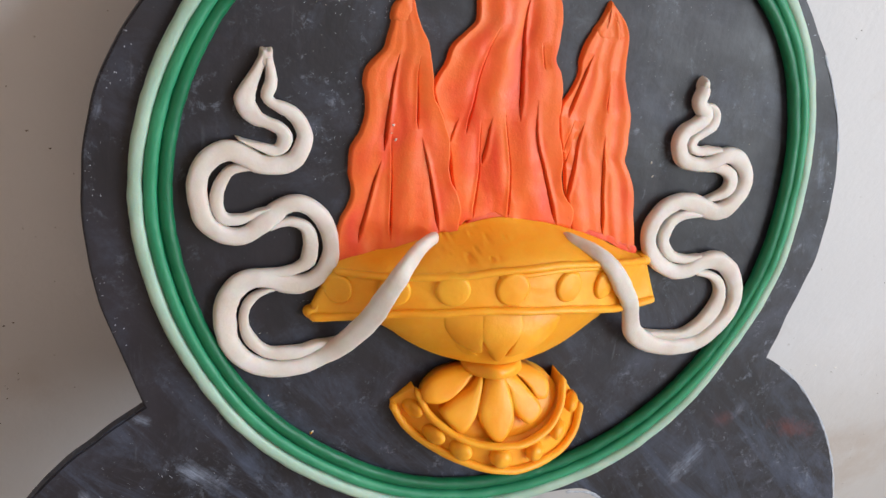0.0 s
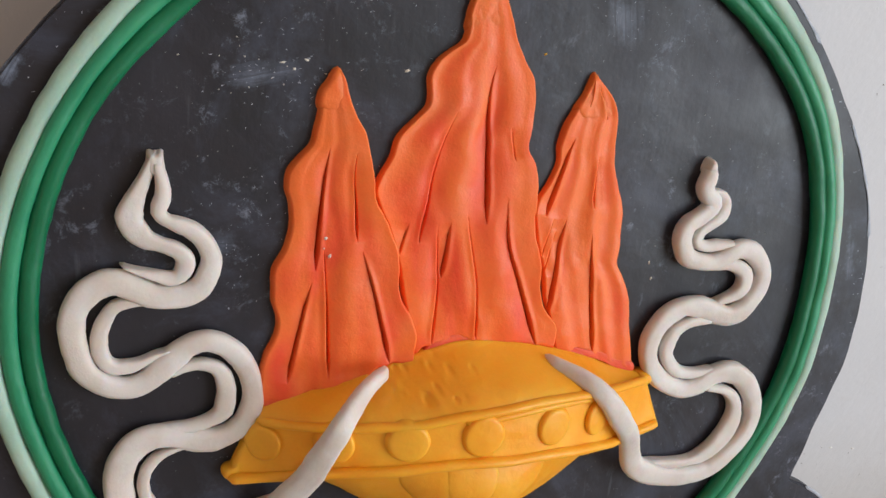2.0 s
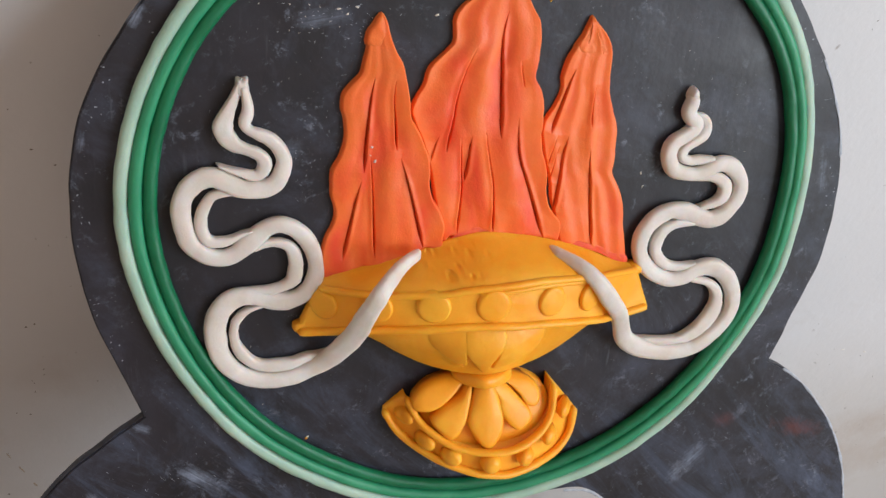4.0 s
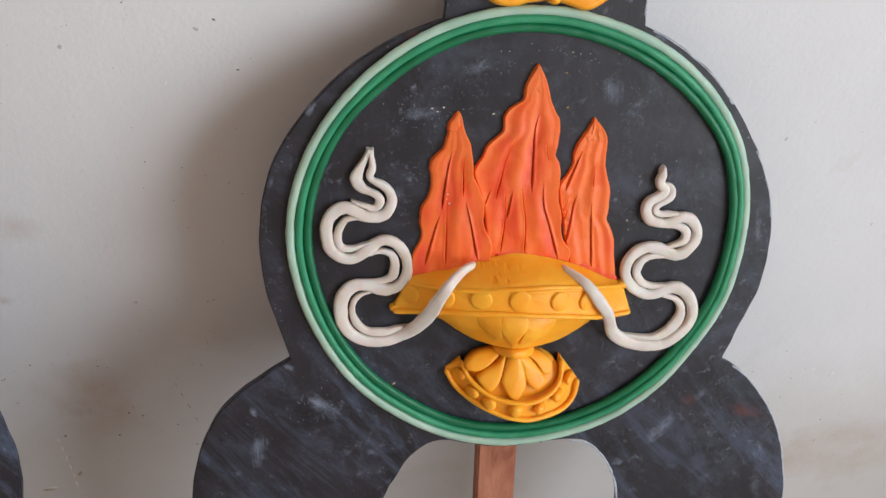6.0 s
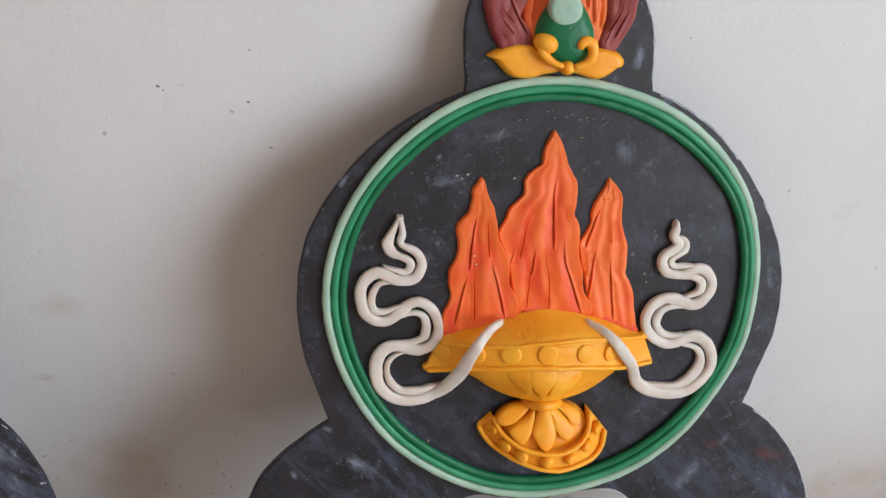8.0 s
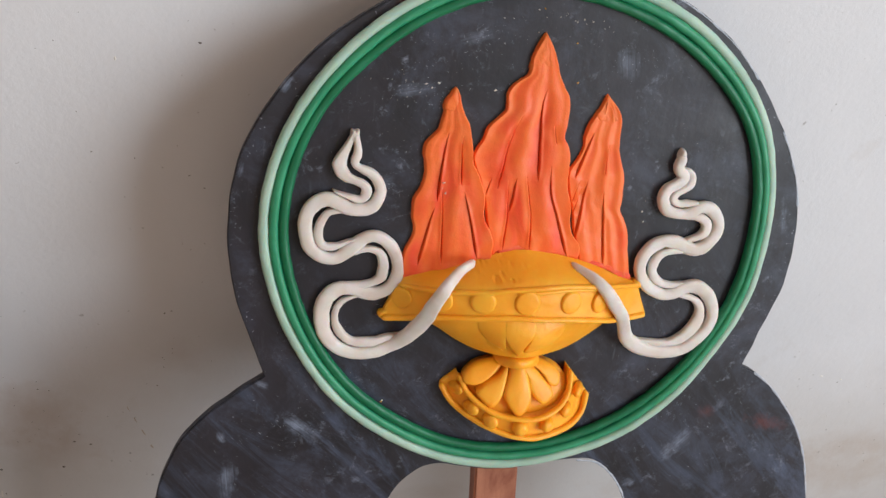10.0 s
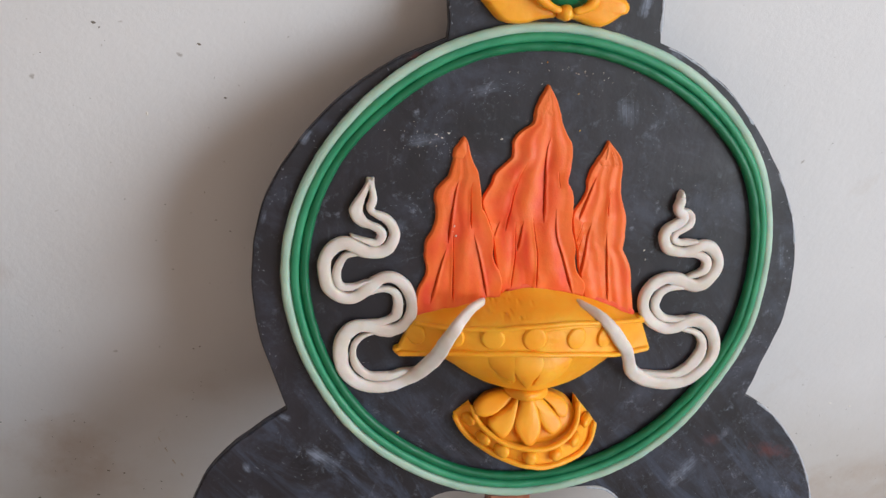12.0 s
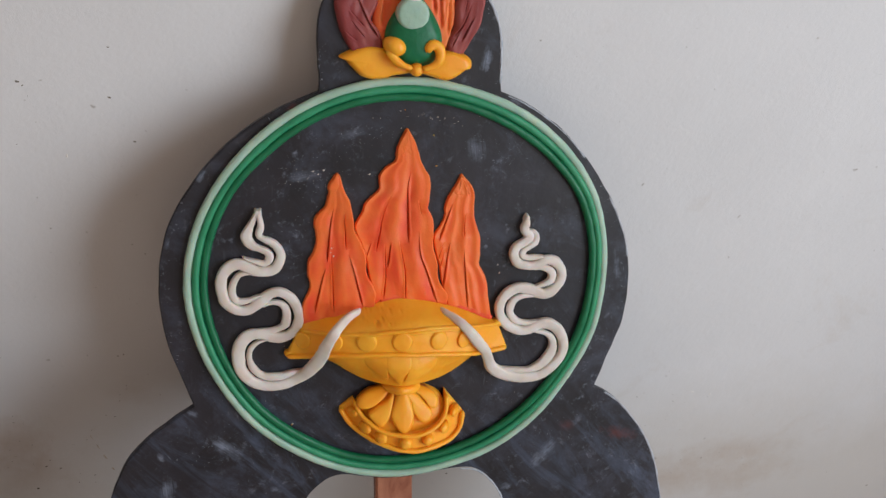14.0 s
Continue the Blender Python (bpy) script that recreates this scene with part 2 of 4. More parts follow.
def plaster(name, base, grime, stains=()):
    m, n, l, b = shader(name, 0.75, 0.3)
    v = mapped(n, l)
    col = blend(n, l, ramp(n, l, noise_of(n, l, v, 3.2, 5, 0.6), (0.35, 0.0), (0.7, 1.0)), base, tuple(c * 0.93 for c in base))
    stain = ramp(n, l, noise_of(n, l, v, 7.0, 6, 0.65, 0.6), (0.60, 0.0), (0.78, 1.0))
    col = blend(n, l, calc(n, l, "MULTIPLY", stain, 0.30 * grime), col, (0.46, 0.36, 0.27))
    # splashes and dirt reach up from the floor with a ragged edge
    sep = n.new("ShaderNodeSeparateXYZ")
    l.new(v, sep.inputs[0])
    rag = calc(n, l, "ADD", sep.outputs[2], calc(n, l, "MULTIPLY", noise_of(n, l, v, 6.0, 6, 0.7), 0.22))
    low = ramp(n, l, rag, (0.27, 1.0), (0.40, 0.0))
    col = blend(n, l, calc(n, l, "MULTIPLY", low, 0.3 * grime), col, (0.47, 0.40, 0.31))
    for x, z, a, c, amount in stains:
        away = n.new("ShaderNodeMapping")
        away.inputs["Location"].default_value, away.inputs["Scale"].default_value = (-x / a, 0, -z / c), (1 / a, 0, 1 / c)
        l.new(v, away.inputs["Vector"])
        size_of = n.new("ShaderNodeVectorMath")
        size_of.operation = "LENGTH"
        l.new(away.outputs["Vector"], size_of.inputs[0])
        torn = calc(n, l, "ADD", size_of.outputs["Value"], calc(n, l, "MULTIPLY", noise_of(n, l, v, 38, 6, 0.7), 0.9))
        col = blend(n, l, calc(n, l, "MULTIPLY", ramp(n, l, torn, (0.4, 1.0), (1.55, 0.0)), amount), col, (0.42, 0.29, 0.20))
    for scale, size, share in ((34, 0.07, 0.70), (95, 0.075, 0.80)):
        cells = n.new("ShaderNodeTexVoronoi")
        cells.inputs["Scale"].default_value = scale
        warped = n.new("ShaderNodeVectorMath")
        warped.operation = "ADD"
        jig = n.new("ShaderNodeTexNoise")
        jig.inputs["Scale"].default_value = 240
        l.new(v, jig.inputs["Vector"])
        shrink = n.new("ShaderNodeVectorMath")
        shrink.operation = "SCALE"
        shrink.inputs["Scale"].default_value = 0.006
        l.new(jig.outputs["Color"], shrink.inputs[0])
        l.new(v, warped.inputs[0])
        l.new(shrink.outputs[0], warped.inputs[1])
        l.new(warped.outputs[0], cells.inputs["Vector"])
        tone = n.new("ShaderNodeSeparateColor")
        l.new(cells.outputs["Color"], tone.inputs[0])
        near = ramp(n, l, cells.outputs["Distance"], (size * 0.4, 1.0), (size, 0.0))
        near = calc(n, l, "MULTIPLY", near, calc(n, l, "GREATER_THAN", tone.outputs[0], share))
        col = blend(n, l, calc(n, l, "MULTIPLY", near, 0.55 * grime), col, (0.20, 0.16, 0.13))
    l.new(col, b.inputs["Base Color"])
    h = calc(n, l, "ADD", noise_of(n, l, v, 9, 4, 0.5), calc(n, l, "MULTIPLY", noise_of(n, l, v, 260, 5, 0.65), 0.10))
    bumped(n, l, b, h, 0.35, 0.006)
    return m


PLASTER = plaster("grimy_plaster", (0.72, 0.715, 0.73), 1.0, ((-0.352, 0.235, 0.085, 0.085, 0.42), (-0.335, 0.19, 0.09, 0.06, 0.25), (-0.385, 0.42, 0.05, 0.03, 0.28), (-0.407, 0.342, 0.022, 0.012, 0.35), (-0.23, 0.30, 0.05, 0.04, 0.16), (0.36, 0.115, 0.36, 0.090, 0.42), (0.45, 0.16, 0.14, 0.06, 0.3)))
CLEAN = plaster("room_plaster", (0.71, 0.57, 0.47), 0.4)


def plain(name, a, b_col, scale, rough, stretch=(1, 1, 1), bump=0.3, dist=0.001):
    m, n, l, b = shader(name, rough, 0.4)
    v = mapped(n, l, stretch)
    f = noise_of(n, l, v, scale, 6, 0.62, 0.3)
    l.new(ramp(n, l, f, (0.32, a), (0.70, b_col)), b.inputs["Base Color"])
    bumped(n, l, b, f, bump, dist)
    return m


STAKE = plain("red_brown_wood", (0.22, 0.065, 0.035), (0.46, 0.19, 0.11), 60, 0.6, (1, 1, 0.35), 0.6, 0.0015)
FLOOR = plain("cement", (0.32, 0.26, 0.21), (0.44, 0.37, 0.30), 9, 0.7)
FRAME_PAINT = plain("window_paint", (0.55, 0.52, 0.48), (0.62, 0.60, 0.56), 20, 0.5)
DIRT = plain("dried_dirt", (0.10, 0.085, 0.07), (0.22, 0.19, 0.16), 300, 0.8)
SMUDGE = plain("grey_smudge", (0.50, 0.48, 0.48), (0.60, 0.58, 0.58), 150, 0.8)
CHALK = plain("flaked_paint", (0.70, 0.66, 0.60), (0.82, 0.79, 0.74), 200, 0.8)
TAN = plain("bare_plaster", (0.42, 0.33, 0.25), (0.52, 0.43, 0.34), 200, 0.85)
CHIP = plain("rubbed_edge_paint", (0.30, 0.33, 0.39), (0.55, 0.58, 0.64), 300, 0.7)
CRUMB = plain("clay_crumbs", (0.62, 0.55, 0.45), (0.80, 0.76, 0.70), 300, 0.6)

# ---------------------------------------------------------------- mesh tools
MM = 0.001


def mesh_of(name, verts, faces, material, parent=None, label="", smooth=True, core=None):
    me = bpy.data.meshes.new(name)
    me.from_pydata([tuple(map(float, v)) for v in verts], [], faces)
    me.materials.append(material)
    bm = bmesh.new()
    bm.from_mesh(me)
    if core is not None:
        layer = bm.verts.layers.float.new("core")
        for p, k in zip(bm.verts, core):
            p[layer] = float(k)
    bmesh.ops.remove_doubles(bm, verts=bm.verts, dist=2e-6)
    bmesh.ops.recalc_face_normals(bm, faces=bm.faces)
    bm.to_mesh(me)
    bm.free()
    if smooth:
        me.polygons.foreach_set("use_smooth", [True] * len(me.polygons))
    ob = new(name, me)
    if parent:
        ob.parent = parent
    return tagged(ob, label) if label else ob


def glide(points, per=10, closed=False):
    """A smooth line through the points."""
    p = np.array(points, float)
    p = np.vstack([p[-1:], p, p[:2]]) if closed else np.vstack([2 * p[0] - p[1], p, 2 * p[-1] - p[-2]])
    s = np.linspace(0, 1, per, endpoint=False)[:, None]
    out = []
    for a, b, c, d in zip(p, p[1:], p[2:], p[3:]):
        out.append(0.5 * (2 * b + (c - a) * s + (2 * a - 5 * b + 4 * c - d) * s**2 + (3 * b - a - 3 * c + d) * s**3))
    out = np.vstack(out)
    return out if closed else np.vstack([out, p[-2:-1]])


def evenly(line, count):
    d = np.r_[0, np.cumsum(np.linalg.norm(np.diff(line, axis=0), axis=1))]
    return np.stack([np.interp(np.linspace(0, d[-1], count), d, c) for c in line.T], 1)


def wobble(points, size, amount, seed=0.0):
    return np.array([noise.noise(Vector((x / size + seed, y / size - seed, seed * 3.1))) for x, y in points]) * amount


def roll(name, points, wide, high, material, parent, label="", closed=False, taper=(0.5, 0.5), base=0.0, uneven=0.06, sides=14, per=8, seed=1.0, flat=0.0, rag=0.0):
    """A hand-rolled strand laid along (x, z[, lift]) points, in millimetres, or along (x, z, half width[, lift]) where wide is None.
    wide: half width, high: height of its top."""
    if wide is None:
        line = glide([(p[0], p[1], (*p, 0.0)[3], p[2]) for p in points], per, closed)
        first, last = points[0][2], points[-1][2]
    else:
        line = glide([(*p, 0.0)[:3] for p in points], per, closed)
        first, last = (wide[0], wide[-1]) if isinstance(wide, (list, tuple)) else (wide, wide)
    if closed:
        line = np.vstack([line, line[:1]])
    length = np.linalg.norm(np.diff(line[:, :2], axis=0), axis=1).sum()
    line = evenly(line, max(8, int(length / 1.5)))
    if closed:
        line = line[:-1]
    n = len(line)
    along = np.gradient(line[:, :2], axis=0)
    if closed:
        along = np.roll(line[:, :2], -1, 0) - np.roll(line[:, :2], 1, 0)
    along /= np.linalg.norm(along, axis=1)[:, None] + 1e-9
    side = np.stack([along[:, 1], -along[:, 0]], 1)
    s = np.linspace(0, 1, n)
    w = line[:, 3].copy() if wide is None else np.interp(s, np.linspace(0, 1, len(wide)), wide) if isinstance(wide, (list, tuple)) else np.full(n, wide)
    w = w * (1 + wobble(line[:, :2], 9.0, uneven * 2, seed) + wobble(line[:, :2], 3.5, uneven, seed + 5))
    h = np.full(n, float(high)) * (1 + wobble(line[:, :2], 12.0, uneven * 2, seed + 9))
    if not closed:
        d = s * length
        cap = np.minimum(1, np.sqrt(np.clip(1 - (1 - np.minimum(1, d / first / 1.2)) ** 2, 0.02, 1)))
        e = (1 - s) * length
        cap2 = np.sqrt(np.clip(1 - (1 - np.minimum(1, e / last / 1.2)) ** 2, 0.02, 1))
        w, h = w * cap * cap2, h * (0.35 + 0.65 * cap * cap2)
    ang = np.linspace(0, 2 * np.pi, sides, endpoint=False)
    verts = []
    ragged = [rag * (wobble(line[:, :2], 3.0, 1.0, seed + k) + wobble(line[:, :2], 1.4, 0.7, seed + k + 2)) for k in (3, 8)]
    lean = 0.22 * rag * wobble(line[:, :2], 30.0, 4.0, seed + 13)
    for i in range(n):
        for a in ang:
            c, q = np.cos(a), np.sin(a)
            up = 0.45 + 0.55 * np.sign(q) * abs(q) ** (1.0 - 0.35 * flat) if q > 0 else 0.45 + 0.45 * q
            off = np.sign(c) * abs(c) ** (0.85 - 0.25 * flat) * w[i] + c * abs(c) * ragged[0 if c > 0 else 1][i] * max(0.0, 0.5 + 0.5 * q)
            up += lean[i] * c * max(q, 0)
            verts.append(((line[i, 0] + side[i, 0] * off) * MM, -(base + line[i, 2] + h[i] * up) * MM, (line[i, 1] + side[i, 1] * off) * MM))
    faces = []
    for i in range(n if closed else n - 1):
        j = (i + 1) % n
        for k in range(sides):
            m = (k + 1) % sides
            faces.append((i * sides + k, i * sides + m, j * sides + m, j * sides + k))
    if not closed:
        faces += [tuple(range(sides)), tuple(range((n - 1) * sides, n * sides))]
    return mesh_of(name, verts, faces, material, parent, label)


def pad(name, outline, high, material, parent, label="", base=0.0, edge=3.0, dome=0.4, per=6, uneven=0.25, seed=2.0, below=0.0):
    """A pressed pad of clay with a rounded rim. outline: (x, z) in millimetres. base: height it lies at, a number or a function of the points;
    edge: rim radius; dome: share of the height that swells to the middle."""
    ring = glide(outline, per, True)
    ring = evenly(np.vstack([ring, ring[:1]]), max(28, int(np.linalg.norm(np.diff(ring, axis=0), axis=1).sum() / 1.3)))[:-1]
    mid, n = ring.mean(0), len(ring)
    lies = base if callable(base) else (lambda p: np.full(len(p), float(base)))
    reach = np.linalg.norm(ring - mid, axis=1).mean()
    steps = np.r_[np.linspace(0, min(edge / reach, 0.6), 6), np.linspace(min(edge / reach, 0.6), 0.97, 10)[1:]]
    rows = []
    for k in steps:
        p = mid + (ring - mid) * (1 - k)
        e = min(1.0, k * reach / edge)
        rim = np.sqrt(max(0.0, 1 - (1 - e) ** 2))
        h = high * (1 - dome) * rim + high * dome * np.sqrt(max(0.0, 1 - (1 - k) ** 2)) + wobble(p, 7.0, uneven * rim, seed) + wobble(p, 2.5, uneven * 0.35 * rim, seed + 3)
        rows.append(np.c_[p[:, 0] * MM, -(lies(p) + h) * MM, p[:, 1] * MM])
    deep = lies(ring) - below - 0.6
    foot = np.c_[ring[:, 0] * MM, -deep * MM, ring[:, 1] * MM]
    verts = np.vstack([foot, *rows, [[mid[0] * MM, rows[-1][:, 1].mean(), mid[1] * MM]]])
    faces = []
    for r in range(len(rows)):
        for i in range(n):
            j = (i + 1) % n
            faces.append((r * n + i, r * n + j, (r + 1) * n + j, (r + 1) * n + i))
    top = len(rows) * n
    faces += [(top + i, top + (i + 1) % n, len(verts) - 1) for i in range(n)]
    faces.append(tuple(range(n)))
    return mesh_of(name, verts, faces, material, parent, label)


def loft(name, upper, lower, material, parent, label="", bow=0.0, sag=0.0, swell=1.0, uneven=0.4, seed=1.0, cols=110, rows=26, pits=()):
    """A rounded shell of clay between two lines of (x, z, height), closed back to the board. bow: extra height and sag: drop halfway down."""
    a, b = evenly(glide(upper, 8), cols), evenly(glide(lower, 8), cols)
    verts = []
    for s in np.linspace(0, 1, rows):
        p = a * (1 - s) + b * s
        rise = math.sin(s * math.pi / 2) ** swell
        p[:, 2] = a[:, 2] * (1 - rise) + b[:, 2] * rise + bow * math.sin(math.pi * s) * np.sin(np.linspace(0.15, math.pi - 0.15, cols))
        p[:, 1] -= sag * math.sin(math.pi * s)
        h = p[:, 2] + wobble(p[:, :2], 9.0, uneven, seed) + wobble(p[:, :2], 3.0, uneven * 0.35, seed + 4)
        for x, z, r, deep in pits:
            h -= deep * np.exp(-((p[:, 0] - x) ** 2 + (p[:, 1] - z) ** 2) / r**2)
        verts.append(np.c_[p[:, 0] * MM, -h * MM, p[:, 1] * MM])
    top = np.vstack(verts)
    edge = [*range(cols), *[r * cols + cols - 1 for r in range(1, rows)], *[(rows - 1) * cols + c for c in range(cols - 2, -1, -1)], *[r * cols for r in range(rows - 2, 0, -1)]]
    skirt = top[edge].copy()
    skirt[:, 1] = 0.0006
    n = len(top)
    faces = [(r * cols + c, r * cols + c + 1, (r + 1) * cols + c + 1, (r + 1) * cols + c) for r in range(rows - 1) for c in range(cols - 1)]
    faces += [(k, n + i, n + (i + 1) % len(edge), edge[(i + 1) % len(edge)]) for i, k in enumerate(edge)]
    return mesh_of(name, np.vstack([top, skirt]), faces, material, parent, label)


def to_line(p, line):
    """Distance from points p to a line of points, and how far along it the nearest place is (0 to 1)."""
    best, where = np.full(len(p), 1e9), np.zeros(len(p))
    m = len(line) - 1
    for i in range(m):
        a, b = line[i], line[i + 1]
        ab = b - a
        s = np.clip(((p - a) @ ab) / (ab @ ab + 1e-9), 0, 1)
        d = np.linalg.norm(p - a - s[:, None] * ab, axis=1)
        near = d < best
        best, where = np.where(near, d, best), np.where(near, (i + s) / m, where)
    return best, where


def sheet(name, left, right, foot, high, material, parent=None, label="", grooves=(), base=0.0, cols=120, rows=240, rim=(6.0, 3.0), lift=0.0, ripple=0.9, depth=2.9, seed=3.0, cut=0.5, valley=0.8):
    """A thin kneaded sheet of clay between a left and a right edge (foot to tip), with knife cuts along grooves."""
    lo, hi = evenly(glide(left, 8), rows), evenly(glide(right, 8), rows)
    for line, k in ((lo, 1.3), (hi, 5.1)):
        fade = np.sin(np.linspace(0, math.pi, rows)) ** 0.4
        line[:, 0] += (wobble(line, 7.0, 0.5, seed + k) + wobble(line, 2.2, 0.12, seed + k + 2)) * fade
    low = evenly(glide(foot, 8), cols)
    low[:, 1] += wobble(low, 4.0, 1.6, seed + 7)
    u = np.linspace(0, 1, cols)
    u = 0.5 - 0.5 * np.sign(0.5 - u) * abs(1 - 2 * u) ** 0.9
    v = np.linspace(0, 1, rows)
    U, V = np.meshgrid(u, v)
    P = (1 - U)[..., None] * lo[:, None] + U[..., None] * hi[:, None]
    P = P + ((1 - V) ** 2)[..., None] * (low[None] - ((1 - U)[..., None] * lo[0] + U[..., None] * hi[0]))
    flat = P.reshape(-1, 2)
    span = np.linalg.norm(hi - lo, axis=1)[:, None]
    tall = np.linalg.norm(lo[-1] - (low[0] + low[-1]) / 2)
    e = np.minimum(np.minimum(U * span / rim[0], (1 - U) * span / rim[1]), np.minimum(V * tall / 2.5, ((1 - V) * tall * 0.6 + 0.2) / 3)).ravel()
    shape = np.sqrt(1 - (1 - np.clip(e, 0, 1)) ** 2)
    # soft folds that run from the foot up to the tip, and thumb marks
    fold = np.array([noise.noise(Vector((a * 5.5 + seed, b * 1.7, seed))) for a, b in zip(U.ravel(), V.ravel())])
    thumb = wobble(flat, 15.0, 0.8, seed + 4) + wobble(flat, 5.5, 0.12, seed + 8)
    h = (high + lift * U.ravel() * np.sin(math.pi * np.clip(V.ravel() * 0.9 + 0.1, 0, 1))) * shape + (fold * ripple * 1.7 * np.clip(np.repeat(span.ravel(), cols) / 38 - 0.15, 0, 1) + thumb * ripple) * shape
    for i, g in enumerate(grooves):
        # a knife cut: pointed at its top, gaping lower down, one lip pressed in and the other standing proud
        line = evenly(glide(g, 6), 14)
        if line[0, 1] < line[-1, 1]:
            line = line[::-1]
        d, s = to_line(flat, line)
        near = line[np.clip((s * 13).astype(int), 0, 12)]
        ahead = line[np.clip((s * 13).astype(int) + 1, 1, 13)] - near
        across = np.sign(ahead[:, 0] * (flat - near)[:, 1] - ahead[:, 1] * (flat - near)[:, 0]) * (1 if i % 2 else -1)
        ends = np.clip(s * 4, 0, 1) * np.clip((1 - s) * 7, 0, 1) ** 0.7
        full = min(1.0, np.linalg.norm(np.diff(line, axis=0), axis=1).sum() / 26)   # a short cut is shallow
        ends = ends * full
        gape = cut * full * (0.10 + 1.25 * s**0.8) * np.clip(0.25 + (1 - s) * 5, 0, 1)
        h -= depth * ends * np.clip(1.35 - d / gape, 0, 1)
        h -= valley * ends * np.exp(-((d / 4.2) ** 2))
        h -= 0.8 * ends * np.exp(-d / 2.6) * (across > 0)
        h += 0.7 * ends * np.exp(-(((d - gape * 1.5) / 1.3) ** 2)) * (across < 0)
    h = np.maximum(h, 0.15)
    top = np.c_[flat[:, 0] * MM, -(base + h) * MM, flat[:, 1] * MM]
    edge = [*range(cols), *[r * cols + cols - 1 for r in range(1, rows)], *[(rows - 1) * cols + c for c in range(cols - 2, -1, -1)], *[r * cols for r in range(rows - 2, 0, -1)]]
    skirt = top[edge].copy()
    skirt[:, 1] = 0.0006
    verts = np.vstack([top, skirt])
    faces = [(r * cols + c, r * cols + c + 1, (r + 1) * cols + c + 1, (r + 1) * cols + c) for r in range(rows - 1) for c in range(cols - 1)]
    n = len(top)
    faces += [(a, n + i, n + (i + 1) % len(edge), edge[(i + 1) % len(edge)]) for i, a in enumerate(edge)]
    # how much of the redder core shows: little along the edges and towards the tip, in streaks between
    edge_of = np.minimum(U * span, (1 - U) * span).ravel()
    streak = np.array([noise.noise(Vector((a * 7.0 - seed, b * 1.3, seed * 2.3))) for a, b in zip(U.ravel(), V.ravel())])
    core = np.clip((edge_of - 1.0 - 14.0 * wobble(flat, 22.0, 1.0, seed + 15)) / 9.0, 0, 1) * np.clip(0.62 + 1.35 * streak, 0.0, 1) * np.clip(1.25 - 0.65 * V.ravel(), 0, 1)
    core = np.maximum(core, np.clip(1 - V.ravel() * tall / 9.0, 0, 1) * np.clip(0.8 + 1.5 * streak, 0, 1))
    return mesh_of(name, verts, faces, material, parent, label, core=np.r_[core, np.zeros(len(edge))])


def thing(name, label, category, m, group=""):
    return_ob = new(name)
    return_ob.empty_display_size = 0.02
    return_ob.matrix_world = m
    return tagged(return_ob, label, category, group)


def box(name, lo, hi, material, parent=None, label="", kind="", bevel=0.0):
    bm = bmesh.new()
    bmesh.ops.create_cube(bm, size=1.0)
    for p in bm.verts:
        p.co = [lo[i] + (hi[i] - lo[i]) * (p.co[i] + 0.5) for i in range(3)]
    if bevel:
        bmesh.ops.bevel(bm, geom=bm.edges[:], offset=bevel, segments=2, affect="EDGES")
    me = bpy.data.meshes.new(name)
    bm.to_mesh(me)
    bm.free()
    me.materials.append(material)
    ob = new(name, me)
    if parent:
        ob.parent = parent
    return tagged(ob, label, "", "", kind)


# ---------------------------------------------------------------- the room
W, E, S, TOP = ROOM
T = 0.14
box("floor", (W - T, S - T, -0.1), (E + T, WALL_Y + T, 0.0), FLOOR, label="bare grey cement floor of the room", kind="structure")
box("ceiling", (W - T, S - T, TOP), (E + T, WALL_Y + T, TOP + 0.12), CLEAN, label="plain plastered ceiling", kind="structure")
tagged(box("wall_north", (W, WALL_Y, 0), (E, WALL_Y + T, TOP), PLASTER, kind="structure"), "grimy off-white plastered wall with specks and tan stains", "wall")
box("wall_west", (W - T, S, 0), (W, WALL_Y + T, TOP), CLEAN, label="plain plastered side wall", kind="structure")
box("wall_south", (W - T, S - T, 0), (E + T, S, TOP), CLEAN, label="plain plastered wall of the room", kind="structure")
S0, N0, Z0, Z1 = WINDOW


def wall_with_window():
    """The east wall, with the opening for the window cut through it."""
    bm = bmesh.new()
    for lo, hi in (((E, S, 0), (E + T, S0, TOP)), ((E, N0, 0), (E + T, WALL_Y + T, TOP)), ((E, S0, 0), (E + T, N0, Z0)), ((E, S0, Z1), (E + T, N0, TOP))):
        made = bmesh.ops.create_cube(bm, size=1.0)["verts"]
        for p in made:
            p.co = [lo[i] + (hi[i] - lo[i]) * (p.co[i] + 0.5) for i in range(3)]
    me = bpy.data.meshes.new("wall_east")
    bm.to_mesh(me)
    bm.free()
    me.materials.append(CLEAN)
    return tagged(new("wall_east", me), "plastered side wall with a window opening", "wall", "", "structure")


wall_with_window()
window = tagged(new("window_1"), "painted wooden window frame in the side wall", "window", "", "structure")
for lo, hi in (((E + 0.08, S0, Z0), (E + 0.13, S0 + 0.03, Z1)), ((E + 0.08, N0 - 0.03, Z0), (E + 0.13, N0, Z1)), ((E + 0.08, S0 + 0.03, Z0), (E + 0.13, N0 - 0.03, Z0 + 0.03)), ((E + 0.08, S0 + 0.03, Z1 - 0.03), (E + 0.13, N0 - 0.03, Z1))):
    box("window_frame", lo, hi, FRAME_PAINT, window, bevel=0.003)

# ---------------------------------------------------------------- the plaque boards
LIFT = 0.40                                   # height of the board's two lower notches
BOARD = pose(0, 0, LIFT, -17.51, 0, -0.632)    # the board leans back against the wall
THICK = 0.007


